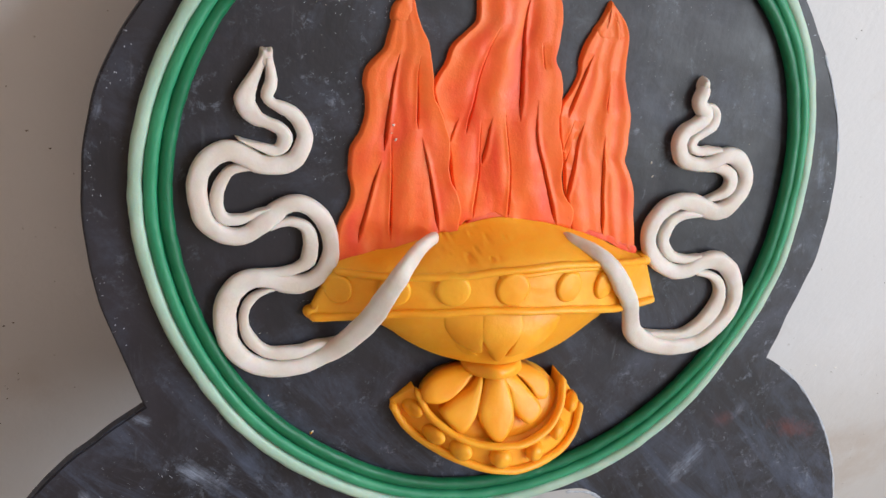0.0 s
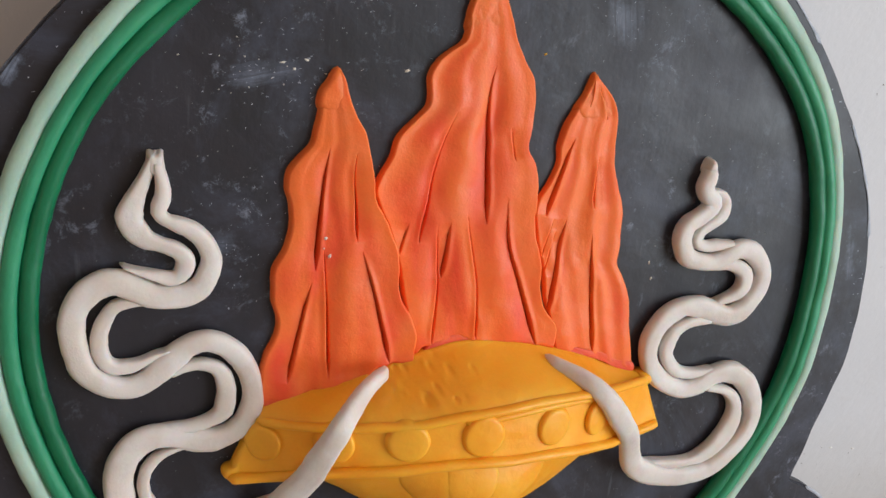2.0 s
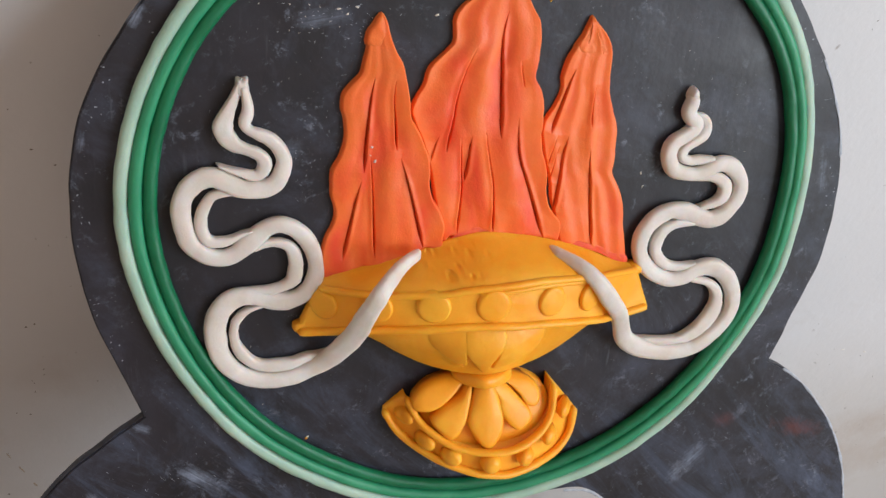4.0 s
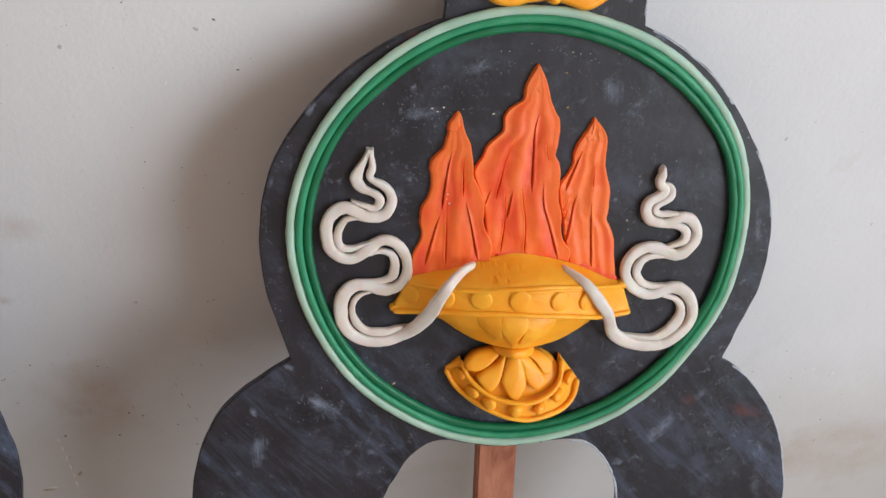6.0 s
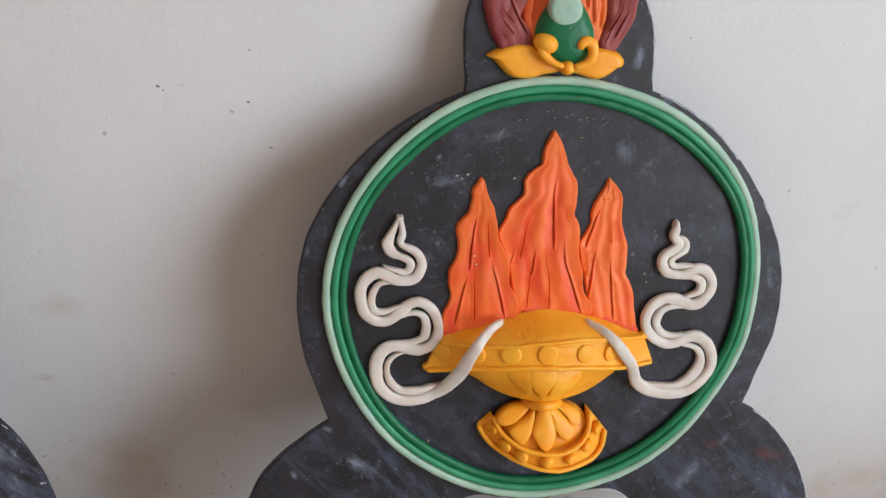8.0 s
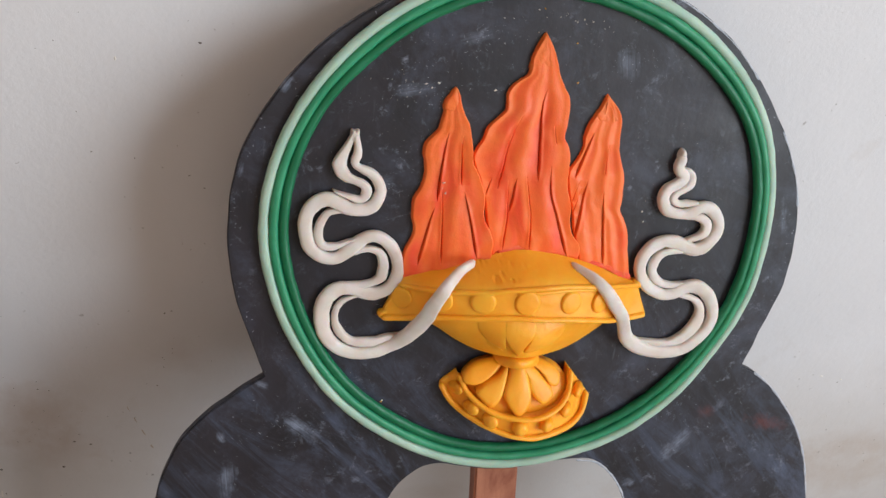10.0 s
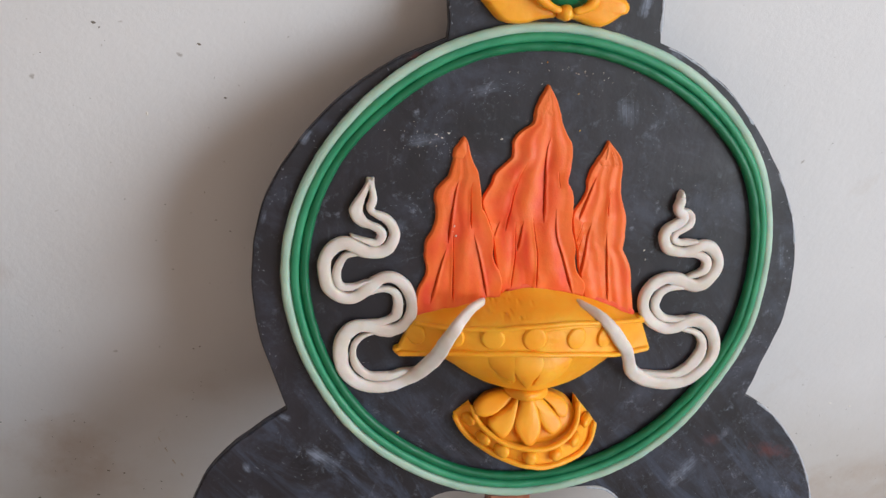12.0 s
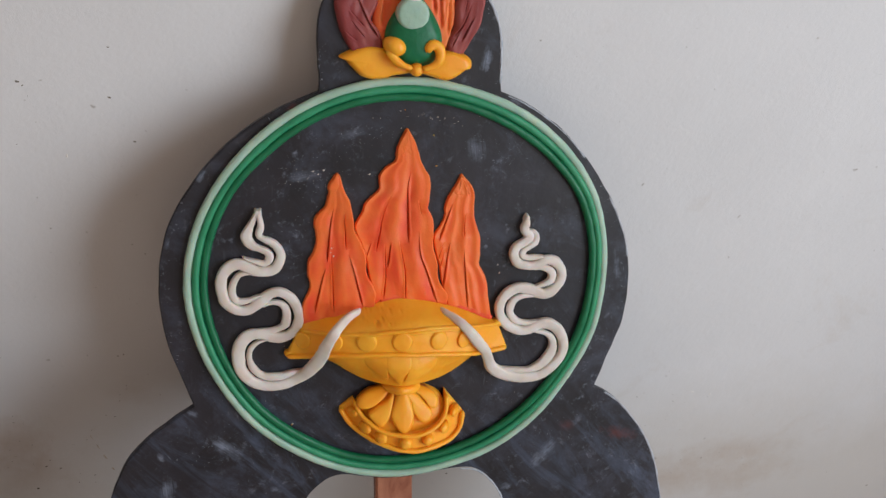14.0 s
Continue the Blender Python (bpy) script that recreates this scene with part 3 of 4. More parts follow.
def oval(cx, cz, a, b, turn, n=24, start=0.0):
    out = []
    for k in range(n):
        t = start + 2 * math.pi * k / n
        x, z = a * math.cos(t), b * math.sin(t)
        c, s = math.cos(radians(turn)), math.sin(radians(turn))
        out.append((cx + x * c - z * s, cz + x * s + z * c))
    return out


DISC_L = [(-171, -3.5), (-176.5, 13), (-183.5, 32), (-190.5, 55), (-194, 76), (-195.3, 98), (-194, 119), (-190, 139.5), (-183, 157.5), (-174.5, 173), (-160, 194), (-142, 213.5), (-122.5, 229), (-104, 240.5), (-85, 249.5), (-78.5, 252.5)]
NECK = [(-78.5, 252.5), (-78, 262), (-80, 278), (-81, 294), (-80, 306), (-76, 320), (-66, 334), (-45, 347), (-14, 352), (14, 347), (36, 335), (46.5, 324), (52, 314), (56.5, 300.5), (58.5, 284), (59.5, 267), (60.5, 257)]
DISC_R = [(60.5, 257), (77.5, 251), (96, 241), (116, 227), (138, 205), (156, 182), (169.5, 160.5), (180, 138), (185.8, 115), (188, 96), (187.5, 67), (182.5, 47), (178, 31.5), (174, 16.5), (169.5, 1)]
LOBE_R = [(169.5, 1), (182, -5.5), (196, -16), (210, -30.5), (225, -50), (239, -77), (248, -105), (253.5, -128), (254, -170), (242, -225), (228, -275)]
LOBE_L = [(-218, -275), (-232, -225), (-242, -170), (-243, -123.5), (-240.5, -102), (-236.5, -83.5), (-231, -68), (-221.5, -49), (-209, -34), (-195, -22), (-182.5, -12), (-171, -3.5)]
ARCH = [(122, -275), (112, -205), (106, -155), (102.5, -127.5), (96.5, -109), (88.5, -95), (76.5, -81), (61, -74), (36.5, -75.5), (13.5, -79.5), (-10.5, -80.5), (-29.5, -78), (-46.5, -74.5), (-58, -76.5), (-67, -82), (-77.5, -94.5), (-85.5, -111), (-92, -126), (-100, -165), (-108, -275)]
SECOND = BOARD @ pose(-0.6235, 0, 0.038)      # the neighbouring board


def plaque_board(name, label, m, foot, material, worn=False):
    """A jig-sawn plywood plaque: disc, rounded neck and two leg lobes round an arch, carried by a stake."""
    body = thing(name, label, "plaque", m)
    ring = []
    for line in (DISC_L, NECK, DISC_R, LOBE_R):
        ring += glide(line, 7)[:-1].tolist()
    ring += [(228, -275), (220, foot), (130, foot)] + glide(ARCH, 7).tolist() + [(-120, foot), (-210, foot)] + glide(LOBE_L, 7)[:-1].tolist()
    ring = np.array(ring)
    ring += np.stack([wobble(ring, 14.0, 0.5, 7.7), wobble(ring, 14.0, 0.5, 3.3)], 1)
    bm = bmesh.new()
    face = bm.faces.new([bm.verts.new((x * MM, 0, z * MM)) for x, z in ring])
    back = bmesh.ops.extrude_face_region(bm, geom=[face])["geom"]
    for p in back:
        if isinstance(p, bmesh.types.BMVert):
            p.co.y += THICK
    bmesh.ops.recalc_face_normals(bm, faces=bm.faces)
    rims = [e for e in bm.edges if abs(e.verts[0].co.y - e.verts[1].co.y) < 1e-6 and len(e.link_faces) == 2]
    bmesh.ops.bevel(bm, geom=rims, offset=0.0009, segments=2, affect="EDGES")
    bmesh.ops.triangulate(bm, faces=[f for f in bm.faces if len(f.verts) > 4])
    me = bpy.data.meshes.new("board")
    bm.to_mesh(me)
    bm.free()
    me.materials.append(material)
    new("board", me).parent = body
    if worn:
        for k, (line, a, b, wide) in enumerate(((NECK, 0.70, 0.99, 0.7), (LOBE_R, 0.04, 0.50, 0.7), (DISC_R, 0.02, 0.30, 0.5), (DISC_R, 0.42, 0.62, 0.5), (ARCH, 0.26, 0.42, 0.7))):
            rim = evenly(glide(line, 7), 200)[int(200 * a):int(200 * b)]
            inward = np.array([0.0, 95.0]) - rim
            rim = rim + 0.9 * inward / np.linalg.norm(inward, axis=1)[:, None] * (-1 if line is ARCH else 1)
            roll("worn_edge", [tuple(p) for p in rim[::6]], wide, 0.35, CHIP, body, "pale worn edge where the paint has rubbed off", uneven=0.5, seed=3.0 + k, rag=0.35, sides=8)
    stake = box("stake", (-0.016, THICK + 0.0005, -0.325), (0.016, THICK + 0.0165, 0.11), STAKE, body, "red-brown wooden stake", bevel=0.0015)
    stake.matrix_basis = pose(-0.0026, 0, -0.083, 0, -3.5, 0)
    return body


plaque_board("plaque", "black-painted plywood plaque leaning on the wall, scuffed and dusty", BOARD, -419, BLACK, True)
plaque_board("plaque", "second black plaque with chipped pale-blue scuffs, leaning on the wall", SECOND, -457.4, SCUFFED)

# ---------------------------------------------------------------- the green border
border = thing("ring_border", "round border of three green clay strands on the plaque", "border", BOARD)
# the ring is laid by hand: its outer and inner radius round (-3, 96.3), every fifteen degrees from the right-hand side upwards
RING_OUT = [168, 169.4, 171.4, 171, 170, 168.6, 170, 171, 171.5, 172, 172.8, 174.2, 174, 171, 169, 170, 170.4, 172.4, 174, 173.3, 174, 171.6, 168.2, 169.2]
RING_IN = [153, 155, 156, 153, 151, 151, 152.2, 154.2, 155, 155.2, 157.6, 157.2, 155.8, 153, 152, 151.3, 150.8, 152.6, 153, 153, 152.3, 152, 152.4, 152.8]


def ring_line(share):
    """The line of a strand that lies at a share of the way from the ring's outer to its inner edge."""
    return [(-3 + (a + (b - a) * share) * math.cos(radians(15 * k)), 96.3 + (a + (b - a) * share) * math.sin(radians(15 * k))) for k, (a, b) in enumerate(zip(RING_OUT, RING_IN))]


for name, share, wide, high, mat, label, seed in (("outer_strand", 0.175, 3.25, 5.6, PALE, "pale mint clay strand", 1.3), ("middle_strand", 0.505, 3.0, 6.4, GREEN, "mid-green clay strand", 4.1), ("inner_strand", 0.835, 3.2, 6.2, DARK_GREEN, "dark green clay strand", 6.2)):
    roll(name, ring_line(share), wide, high, mat, border, label, closed=True, uneven=0.05, seed=seed)

# ---------------------------------------------------------------- flames
flame = thing("flame", "tall middle flame of kneaded orange clay with knife cuts", "flame", BOARD, "clay flames over the bowl")
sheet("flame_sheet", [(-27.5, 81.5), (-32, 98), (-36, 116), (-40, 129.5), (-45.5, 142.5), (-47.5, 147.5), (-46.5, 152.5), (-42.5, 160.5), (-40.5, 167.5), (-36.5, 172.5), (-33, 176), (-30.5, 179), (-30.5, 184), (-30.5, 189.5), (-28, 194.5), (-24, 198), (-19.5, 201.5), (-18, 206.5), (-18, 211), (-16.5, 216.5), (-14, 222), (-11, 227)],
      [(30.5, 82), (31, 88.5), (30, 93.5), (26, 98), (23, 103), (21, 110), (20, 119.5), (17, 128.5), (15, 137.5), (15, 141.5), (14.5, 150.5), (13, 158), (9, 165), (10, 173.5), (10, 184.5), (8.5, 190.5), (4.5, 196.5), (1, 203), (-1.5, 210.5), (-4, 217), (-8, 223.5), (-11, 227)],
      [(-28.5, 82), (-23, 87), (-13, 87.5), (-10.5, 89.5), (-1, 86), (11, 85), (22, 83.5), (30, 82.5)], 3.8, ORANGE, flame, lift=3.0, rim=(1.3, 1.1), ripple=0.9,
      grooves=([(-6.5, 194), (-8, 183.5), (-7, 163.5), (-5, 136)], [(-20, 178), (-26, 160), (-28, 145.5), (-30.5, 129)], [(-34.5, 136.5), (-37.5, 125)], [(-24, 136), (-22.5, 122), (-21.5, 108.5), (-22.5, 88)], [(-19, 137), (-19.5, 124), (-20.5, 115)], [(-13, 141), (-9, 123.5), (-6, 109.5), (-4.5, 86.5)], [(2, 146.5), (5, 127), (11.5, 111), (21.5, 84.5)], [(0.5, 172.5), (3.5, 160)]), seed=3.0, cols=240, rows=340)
pad("flame_tip", [(-18.4, 205), (-18, 211), (-16.4, 217), (-14, 222.4), (-11, 227.4), (-8, 223.8), (-4, 217.2), (-1.6, 211), (0.4, 205), (-4, 202.5), (-12, 201.8)], 4.0, ORANGE, flame, "pinched tip of the flame", edge=2.6, dome=0.3, uneven=0.4, seed=5)
pad("foot_smear", [(-27, 83.5), (-22, 87), (-13, 87.6), (-10, 89.6), (-1, 86.2), (11, 85.2), (22, 83.8), (29, 83), (27, 86), (17, 87.5), (6, 88), (-4, 90), (-12, 91.5), (-21, 89.5)], 0.7, RED, flame, "pressed red foot of the flame", base=3.2, edge=1.6, dome=0.2, uneven=0.5, below=4)
flame = thing("flame", "short orange clay flame with a red foot and long cuts", "flame", BOARD, "clay flames over the bowl")
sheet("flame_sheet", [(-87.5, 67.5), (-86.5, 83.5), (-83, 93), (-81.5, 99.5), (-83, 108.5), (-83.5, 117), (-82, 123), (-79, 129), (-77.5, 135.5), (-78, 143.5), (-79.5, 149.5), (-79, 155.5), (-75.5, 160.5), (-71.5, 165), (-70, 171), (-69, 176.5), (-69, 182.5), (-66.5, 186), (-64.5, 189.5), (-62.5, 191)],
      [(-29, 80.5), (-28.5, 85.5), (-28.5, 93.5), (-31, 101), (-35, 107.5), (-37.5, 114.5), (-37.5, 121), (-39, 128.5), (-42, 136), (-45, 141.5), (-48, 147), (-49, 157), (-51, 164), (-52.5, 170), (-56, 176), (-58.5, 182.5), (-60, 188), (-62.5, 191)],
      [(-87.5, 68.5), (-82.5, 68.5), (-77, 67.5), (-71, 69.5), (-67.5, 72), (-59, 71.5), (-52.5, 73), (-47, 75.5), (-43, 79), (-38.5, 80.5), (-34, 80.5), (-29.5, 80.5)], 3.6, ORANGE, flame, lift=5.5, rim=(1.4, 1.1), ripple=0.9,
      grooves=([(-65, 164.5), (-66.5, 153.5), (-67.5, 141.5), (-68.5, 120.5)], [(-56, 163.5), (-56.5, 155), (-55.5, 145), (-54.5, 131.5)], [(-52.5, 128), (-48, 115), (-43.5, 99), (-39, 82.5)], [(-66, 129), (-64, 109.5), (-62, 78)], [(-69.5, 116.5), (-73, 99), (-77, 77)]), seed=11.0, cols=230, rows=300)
pad("foot_smear", [(-87.6, 68.5), (-82, 68), (-77, 67), (-72, 69), (-68, 71.5), (-72, 73), (-77, 72), (-82, 73), (-86, 72.5)], 1.0, RED, flame, "pressed red foot of the flame", base=2.6, edge=2.0, dome=0.2, uneven=0.5, below=4, seed=6)
pad("flame_tip", [(-69.4, 177.5), (-69, 183), (-66.6, 186.6), (-64.6, 190), (-62.4, 191.4), (-60, 188), (-58.6, 182.5), (-57, 178), (-60, 176), (-64, 175)], 4.4, ORANGE, flame, "rounded tip pressed onto the flame", edge=2.4, dome=0.3, uneven=0.35, seed=14)
flame = thing("flame", "slim orange clay flame with a pinched ribbed tip", "flame", BOARD, "clay flames over the bowl")
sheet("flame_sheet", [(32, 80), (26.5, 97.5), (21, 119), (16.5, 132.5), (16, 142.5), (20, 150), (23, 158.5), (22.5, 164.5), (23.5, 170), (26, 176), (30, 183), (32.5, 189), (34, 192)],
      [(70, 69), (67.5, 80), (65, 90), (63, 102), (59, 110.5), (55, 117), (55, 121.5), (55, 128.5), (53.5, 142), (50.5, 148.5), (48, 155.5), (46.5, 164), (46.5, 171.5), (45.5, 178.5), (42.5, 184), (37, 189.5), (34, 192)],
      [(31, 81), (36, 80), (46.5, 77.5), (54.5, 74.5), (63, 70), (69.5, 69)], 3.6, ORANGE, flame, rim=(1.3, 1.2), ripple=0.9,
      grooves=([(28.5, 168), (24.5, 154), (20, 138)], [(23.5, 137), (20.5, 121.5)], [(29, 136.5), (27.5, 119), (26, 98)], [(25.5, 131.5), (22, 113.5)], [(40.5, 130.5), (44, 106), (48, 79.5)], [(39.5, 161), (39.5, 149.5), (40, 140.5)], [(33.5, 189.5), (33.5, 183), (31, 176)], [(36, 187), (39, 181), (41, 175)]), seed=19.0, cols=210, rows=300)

pad("flame_tip", [(27, 177), (30.4, 184), (32.6, 189.6), (34.2, 192.6), (37, 189.8), (42.4, 184.2), (45.2, 178.6), (43, 174.5), (36, 173)], 3.2, ORANGE, flame, "pinched ribbed tip of the flame", edge=2.4, dome=0.3, uneven=0.8, seed=17)
pad("foot_smear", [(33, 80.5), (37, 79.8), (46.5, 77.4), (54.5, 74.4), (63, 70), (69.4, 69), (68.4, 73), (61, 74.6), (54, 78.6), (46, 80.6), (38, 82.4)], 0.8, RED, flame, "pressed red foot of the flame", base=2.9, edge=1.6, dome=0.2, uneven=0.5, below=4, seed=8)

# ---------------------------------------------------------------- the offering bowl
# The bowl stands out from the board as a half round; heights over the board at a place (x, z) in millimetres:


def rim_height(p):
    return 3.0 + 30.0 * np.maximum(0, 1 - ((p[:, 0] + 8) / 84) ** 2)


def basin_height(p):
    t = np.clip((50 - p[:, 1]) / 31, 0, 1)
    return np.maximum(2.0, (rim_height(p) - 6) * (1 - t) + (19 - (p[:, 0] + 4) ** 2 / 45) * t + 5.0 * np.sin(math.pi * t))


def foot_height(p):
    d = p - np.array([-3.0, 15.0])
    r = np.linalg.norm(d, axis=1)
    return (13 + 9 * np.minimum(1, r / 36)) * np.maximum(0.12, -d[:, 1] / (r + 1e-6)) ** 0.6


def fan_height(p):
    return 1.0 + 23.0 * np.maximum(0, 1 - ((p[:, 0] - 1) / 47) ** 2) ** 0.8


dice = random.Random(8)
bowl = thing("offering_bowl", "yellow clay offering bowl with studded rim and petalled foot", "bowl", BOARD)
RIM_TOP = [(-88.5, 64.5, 6.5), (-74.5, 65.5, 15), (-63, 66.5, 21), (-49, 68.5, 27), (-34.5, 70, 31), (-19.5, 73, 33.5), (-3, 74.5, 34), (15, 75, 31.5), (36, 72.5, 25.5), (53, 70, 18), (74, 66.5, 6.5)]
RIM_LOW = [(-98.5, 41, 5), (-85, 43, 10), (-71, 47, 18), (-57, 50, 24.5), (-43, 52, 30), (-28, 54, 33.5), (-12, 54.5, 35), (2.5, 53.5, 34.5), (18.5, 52.5, 32), (36.5, 49.5, 26.5), (54, 46, 18.5), (69, 44, 10), (84, 44.5, 5)]
loft("mound", [(-88, 66.5, 4), (-80, 70, 4), (-65, 74, 4.5), (-44, 79.5, 5), (-33, 83, 5), (-23, 86.5, 5), (-9, 89, 5), (7.5, 87.5, 5), (21.5, 85, 5), (42.5, 79, 4.5), (60, 71.5, 4), (73, 68, 4)], RIM_TOP, YELLOW, bowl, "smooth rounded mound of yellow clay", swell=1.25, uneven=0.6, seed=5, cols=280, rows=64,
     pits=[(dice.gauss(-30, 9), dice.uniform(76, 86), dice.uniform(0.7, 1.2), dice.uniform(-0.9, 2.2)) for _ in range(46)] + [(dice.uniform(-80, 60), dice.uniform(70, 84), dice.uniform(0.8, 1.4), dice.uniform(-0.3, 0.5)) for _ in range(26)])
loft("rim_band", RIM_TOP, RIM_LOW, YELLOW, bowl, "broad yellow rim band", uneven=0.3, seed=12)
loft("basin", [(-74, 43, 6), (-60, 48, 18), (-43, 50.5, 25), (-28, 52, 28), (-12, 52.5, 29.5), (2.5, 51.5, 29), (18.5, 50.5, 27), (40, 47, 19), (57, 43, 6)], [(-61, 35, 2.5), (-51.5, 27.5, 4), (-37, 20.5, 7), (-22.5, 18.5, 14), (-6, 18, 19), (9, 17.5, 14), (25, 18, 7), (37.5, 22.5, 4), (50, 31, 2.5)], YELLOW, bowl, bow=5.5, sag=1.5, uneven=0.5, seed=8)
for line, high, lift in (([(-21, 57), (-7, 57), (-1.5, 47.5), (-2.5, 39.5), (-6.5, 31), (-8.5, 21.5), (-14.5, 28), (-20.5, 36.5), (-22.5, 45)], 3.0, 1.2), ([(-39, 43.5), (-38, 55), (-20, 56), (-18, 42), (-19.5, 35), (-18, 27.5), (-24.5, 28.5), (-32.5, 34)], 2.8, 1.2), ([(-8, 49.5), (18, 48), (19.5, 39), (12.5, 31), (0, 26), (-6, 26), (-4, 38)], 2.2, 0.6), ([(-52, 42), (-37, 49), (-30, 33), (-18, 25), (-28, 24), (-42, 29)], 2.2, 0.6)):
    pad("petal", line, high, YELLOW, bowl, base=lambda p, up=lift: basin_height(p) + up, edge=1.7, dome=0.2, below=5, seed=high + lift)
roll("rim_bead", [(x, z, max(0, h - 1.8)) for x, z, h in RIM_TOP], 1.7, 4.4, YELLOW, bowl, seed=2)
roll("rim_bead", [(-19, 70.5, 31), (-3, 71.5, 32), (15, 72.5, 29.5), (33, 71, 24.5), (41, 70, 21)], 1.5, 3.8, YELLOW, bowl, seed=6)
roll("rim_bead", [(x, z, max(0, h - 1.8)) for x, z, h in RIM_LOW], 1.9, 4.8, YELLOW, bowl, seed=3)
for x, z, a, b in ((-86.5, 56.5, 6.4, 7.6), (-63, 60.5, 7.0, 7.8), (-38.5, 63.5, 8.2, 8.2), (-11, 65, 8.6, 8.8), (19, 64, 7.6, 8.2), (41.5, 61.5, 6.4, 8.0)):
    pad("stud", oval(x, z, a, b, 0, 14), 3.8, YELLOW, bowl, base=rim_height, edge=1.8, dome=0.25, seed=x, below=2.5)
foot = pad("foot", [(-13, 12), (-24, 10), (-33, 7), (-39, -1), (-36, -9), (-31, -16), (-23, -20.5), (-13.5, -23.5), (-2, -24.5), (9, -24.5), (19, -22), (27, -17), (32, -8), (31, 1), (22, 8), (8, 12)], 1.0, YELLOW, bowl, "flaring foot of overlapping drop petals", base=lambda p: np.maximum(1.0, np.minimum(foot_height(p), fan_height(p)) - 4.0), edge=1.5, dome=0.2, below=14)
for line, lift in (([(-13, 12), (-26, 11), (-35, 8), (-41, 2), (-39.5, -3.5), (-30, -3), (-22, 2), (-16, 8)], 0.0), ([(-10.5, 11.5), (-17, 3.5), (-27, -2.5), (-32, -8), (-27.5, -14), (-21.5, -18), (-15, -10.5), (-12, 0.5)], 0.5),
                   ([(2.5, 12), (9, 7.5), (15, 1.5), (19, -4), (25, -4.5), (26.5, 2.5), (21.5, 8), (12, 11.5)], 0.0), ([(-2, 11), (2, 3), (3.5, -4), (8.5, -12), (15, -16), (21, -11.5), (20.5, -6), (14, 1.5), (4.5, 10.5)], 0.5),
                   ([(-7, 12), (-11.5, 1), (-13.5, -8), (-10, -16.5), (-2.5, -24), (3.5, -17.5), (5.5, -9.5), (3.5, 0.5), (-1, 12)], 1.4)):
    pad("foot_petal", line, 3.0, YELLOW, foot, base=lambda p, up=lift: foot_height(p) + up, edge=3.4, dome=0.5, below=5, uneven=0.15, seed=line[3][0])
FAN_IN = [(-43.5, 1.5, 6), (-38, -9, 11), (-31, -15, 16), (-23, -19.5, 20), (-13.5, -22.5, 23), (-2, -23.5, 25), (9, -23.5, 24.5), (19, -21, 22), (28, -16, 18), (33, -8, 14), (33.5, 6, 11)]
FAN_OUT = [(-54, -8, 2), (-47.5, -18.5, 5), (-39.5, -25, 10), (-29.5, -29.5, 17), (-18.5, -33.5, 21.5), (-7.5, -36.5, 24.5), (1.5, -38, 25), (10.5, -39, 24), (23.5, -38, 20.5), (39.5, -36.5, 11.5), (49, -29, 5), (51, -15, 3)]
fan = loft("fan_band", FAN_IN, FAN_OUT, YELLOW, bowl, "curved skirt band with round studs", uneven=0.25, seed=4)
roll("fan_bead", [(x, z, max(0, h - 0.5)) for x, z, h in FAN_OUT], 2.0, 4.6, YELLOW, fan, seed=4)
roll("fan_bead", [(x, z, h) for x, z, h in FAN_IN], 1.9, 4.8, YELLOW, fan, seed=8)
for x, z, a in ((-44.2, -9.5, 4.4), (-34, -20.5, 4.6), (-21.5, -26.5, 5.0), (-1.5, -30, 5.4), (18, -29.5, 5.0), (32.5, -22, 5.0), (42, -10.5, 4.8)):
    pad("fan_stud", oval(x, z, a, a, 0, 12), 5.0, YELLOW, fan, base=lambda p: fan_height(p) + 3.0, edge=3.6, dome=0.4, below=3, seed=x)
pad("rim_end", [(-97, 39.5), (-93, 39.5), (-89, 42), (-90, 47), (-94, 49), (-96, 46), (-99.5, 44.5), (-100, 41)], 4.5, YELLOW, bowl, "ragged torn end of the rim", base=1.5, edge=1.6, dome=0.2, uneven=0.8, below=1)
pad("rim_end", [(71, 64.5), (75, 63), (77.5, 65), (76, 68.5), (71, 69)], 4.0, YELLOW, bowl, "ragged torn end of the rim", base=3.5, edge=1.6, dome=0.2, uneven=0.8, below=3, seed=7)
roll("collar", [(-19, 16, 0), (-15, 12.8, 6), (-5.5, 13.2, 12.5), (6, 12.2, 7.5), (12, 14.5, 0)], 3.8, 8.5, YELLOW, bowl, seed=9, flat=0.4)

# ---------------------------------------------------------------- scarves
# each strand runs along (x, z, half width[, lift]); the loose ends climb over the bowl's rim
LEFT_UP = [(-121.5, 161, 2.2), (-120.5, 157, 1.9), (-119.5, 152, 2.3), (-119.5, 148, 2.7), (-121, 143, 2.7), (-118.5, 140, 2.2), (-115, 138.5, 2.7), (-110, 136, 3.1), (-106, 131.5, 3.4), (-104, 126, 3.6), (-105, 121, 3.8), (-107.5, 116, 4.1), (-112, 113.5, 4), (-118, 113, 4), (-123.5, 113.8, 4.3), (-129.5, 117, 4.3), (-134.5, 119, 4.6), (-139.5, 118.5, 4.6), (-144.5, 115, 4.6), (-148, 109.5, 4.3), (-149, 102.5, 4.3), (-148, 95, 4.4), (-146, 88.5, 4.4), (-142, 84, 4.2)]
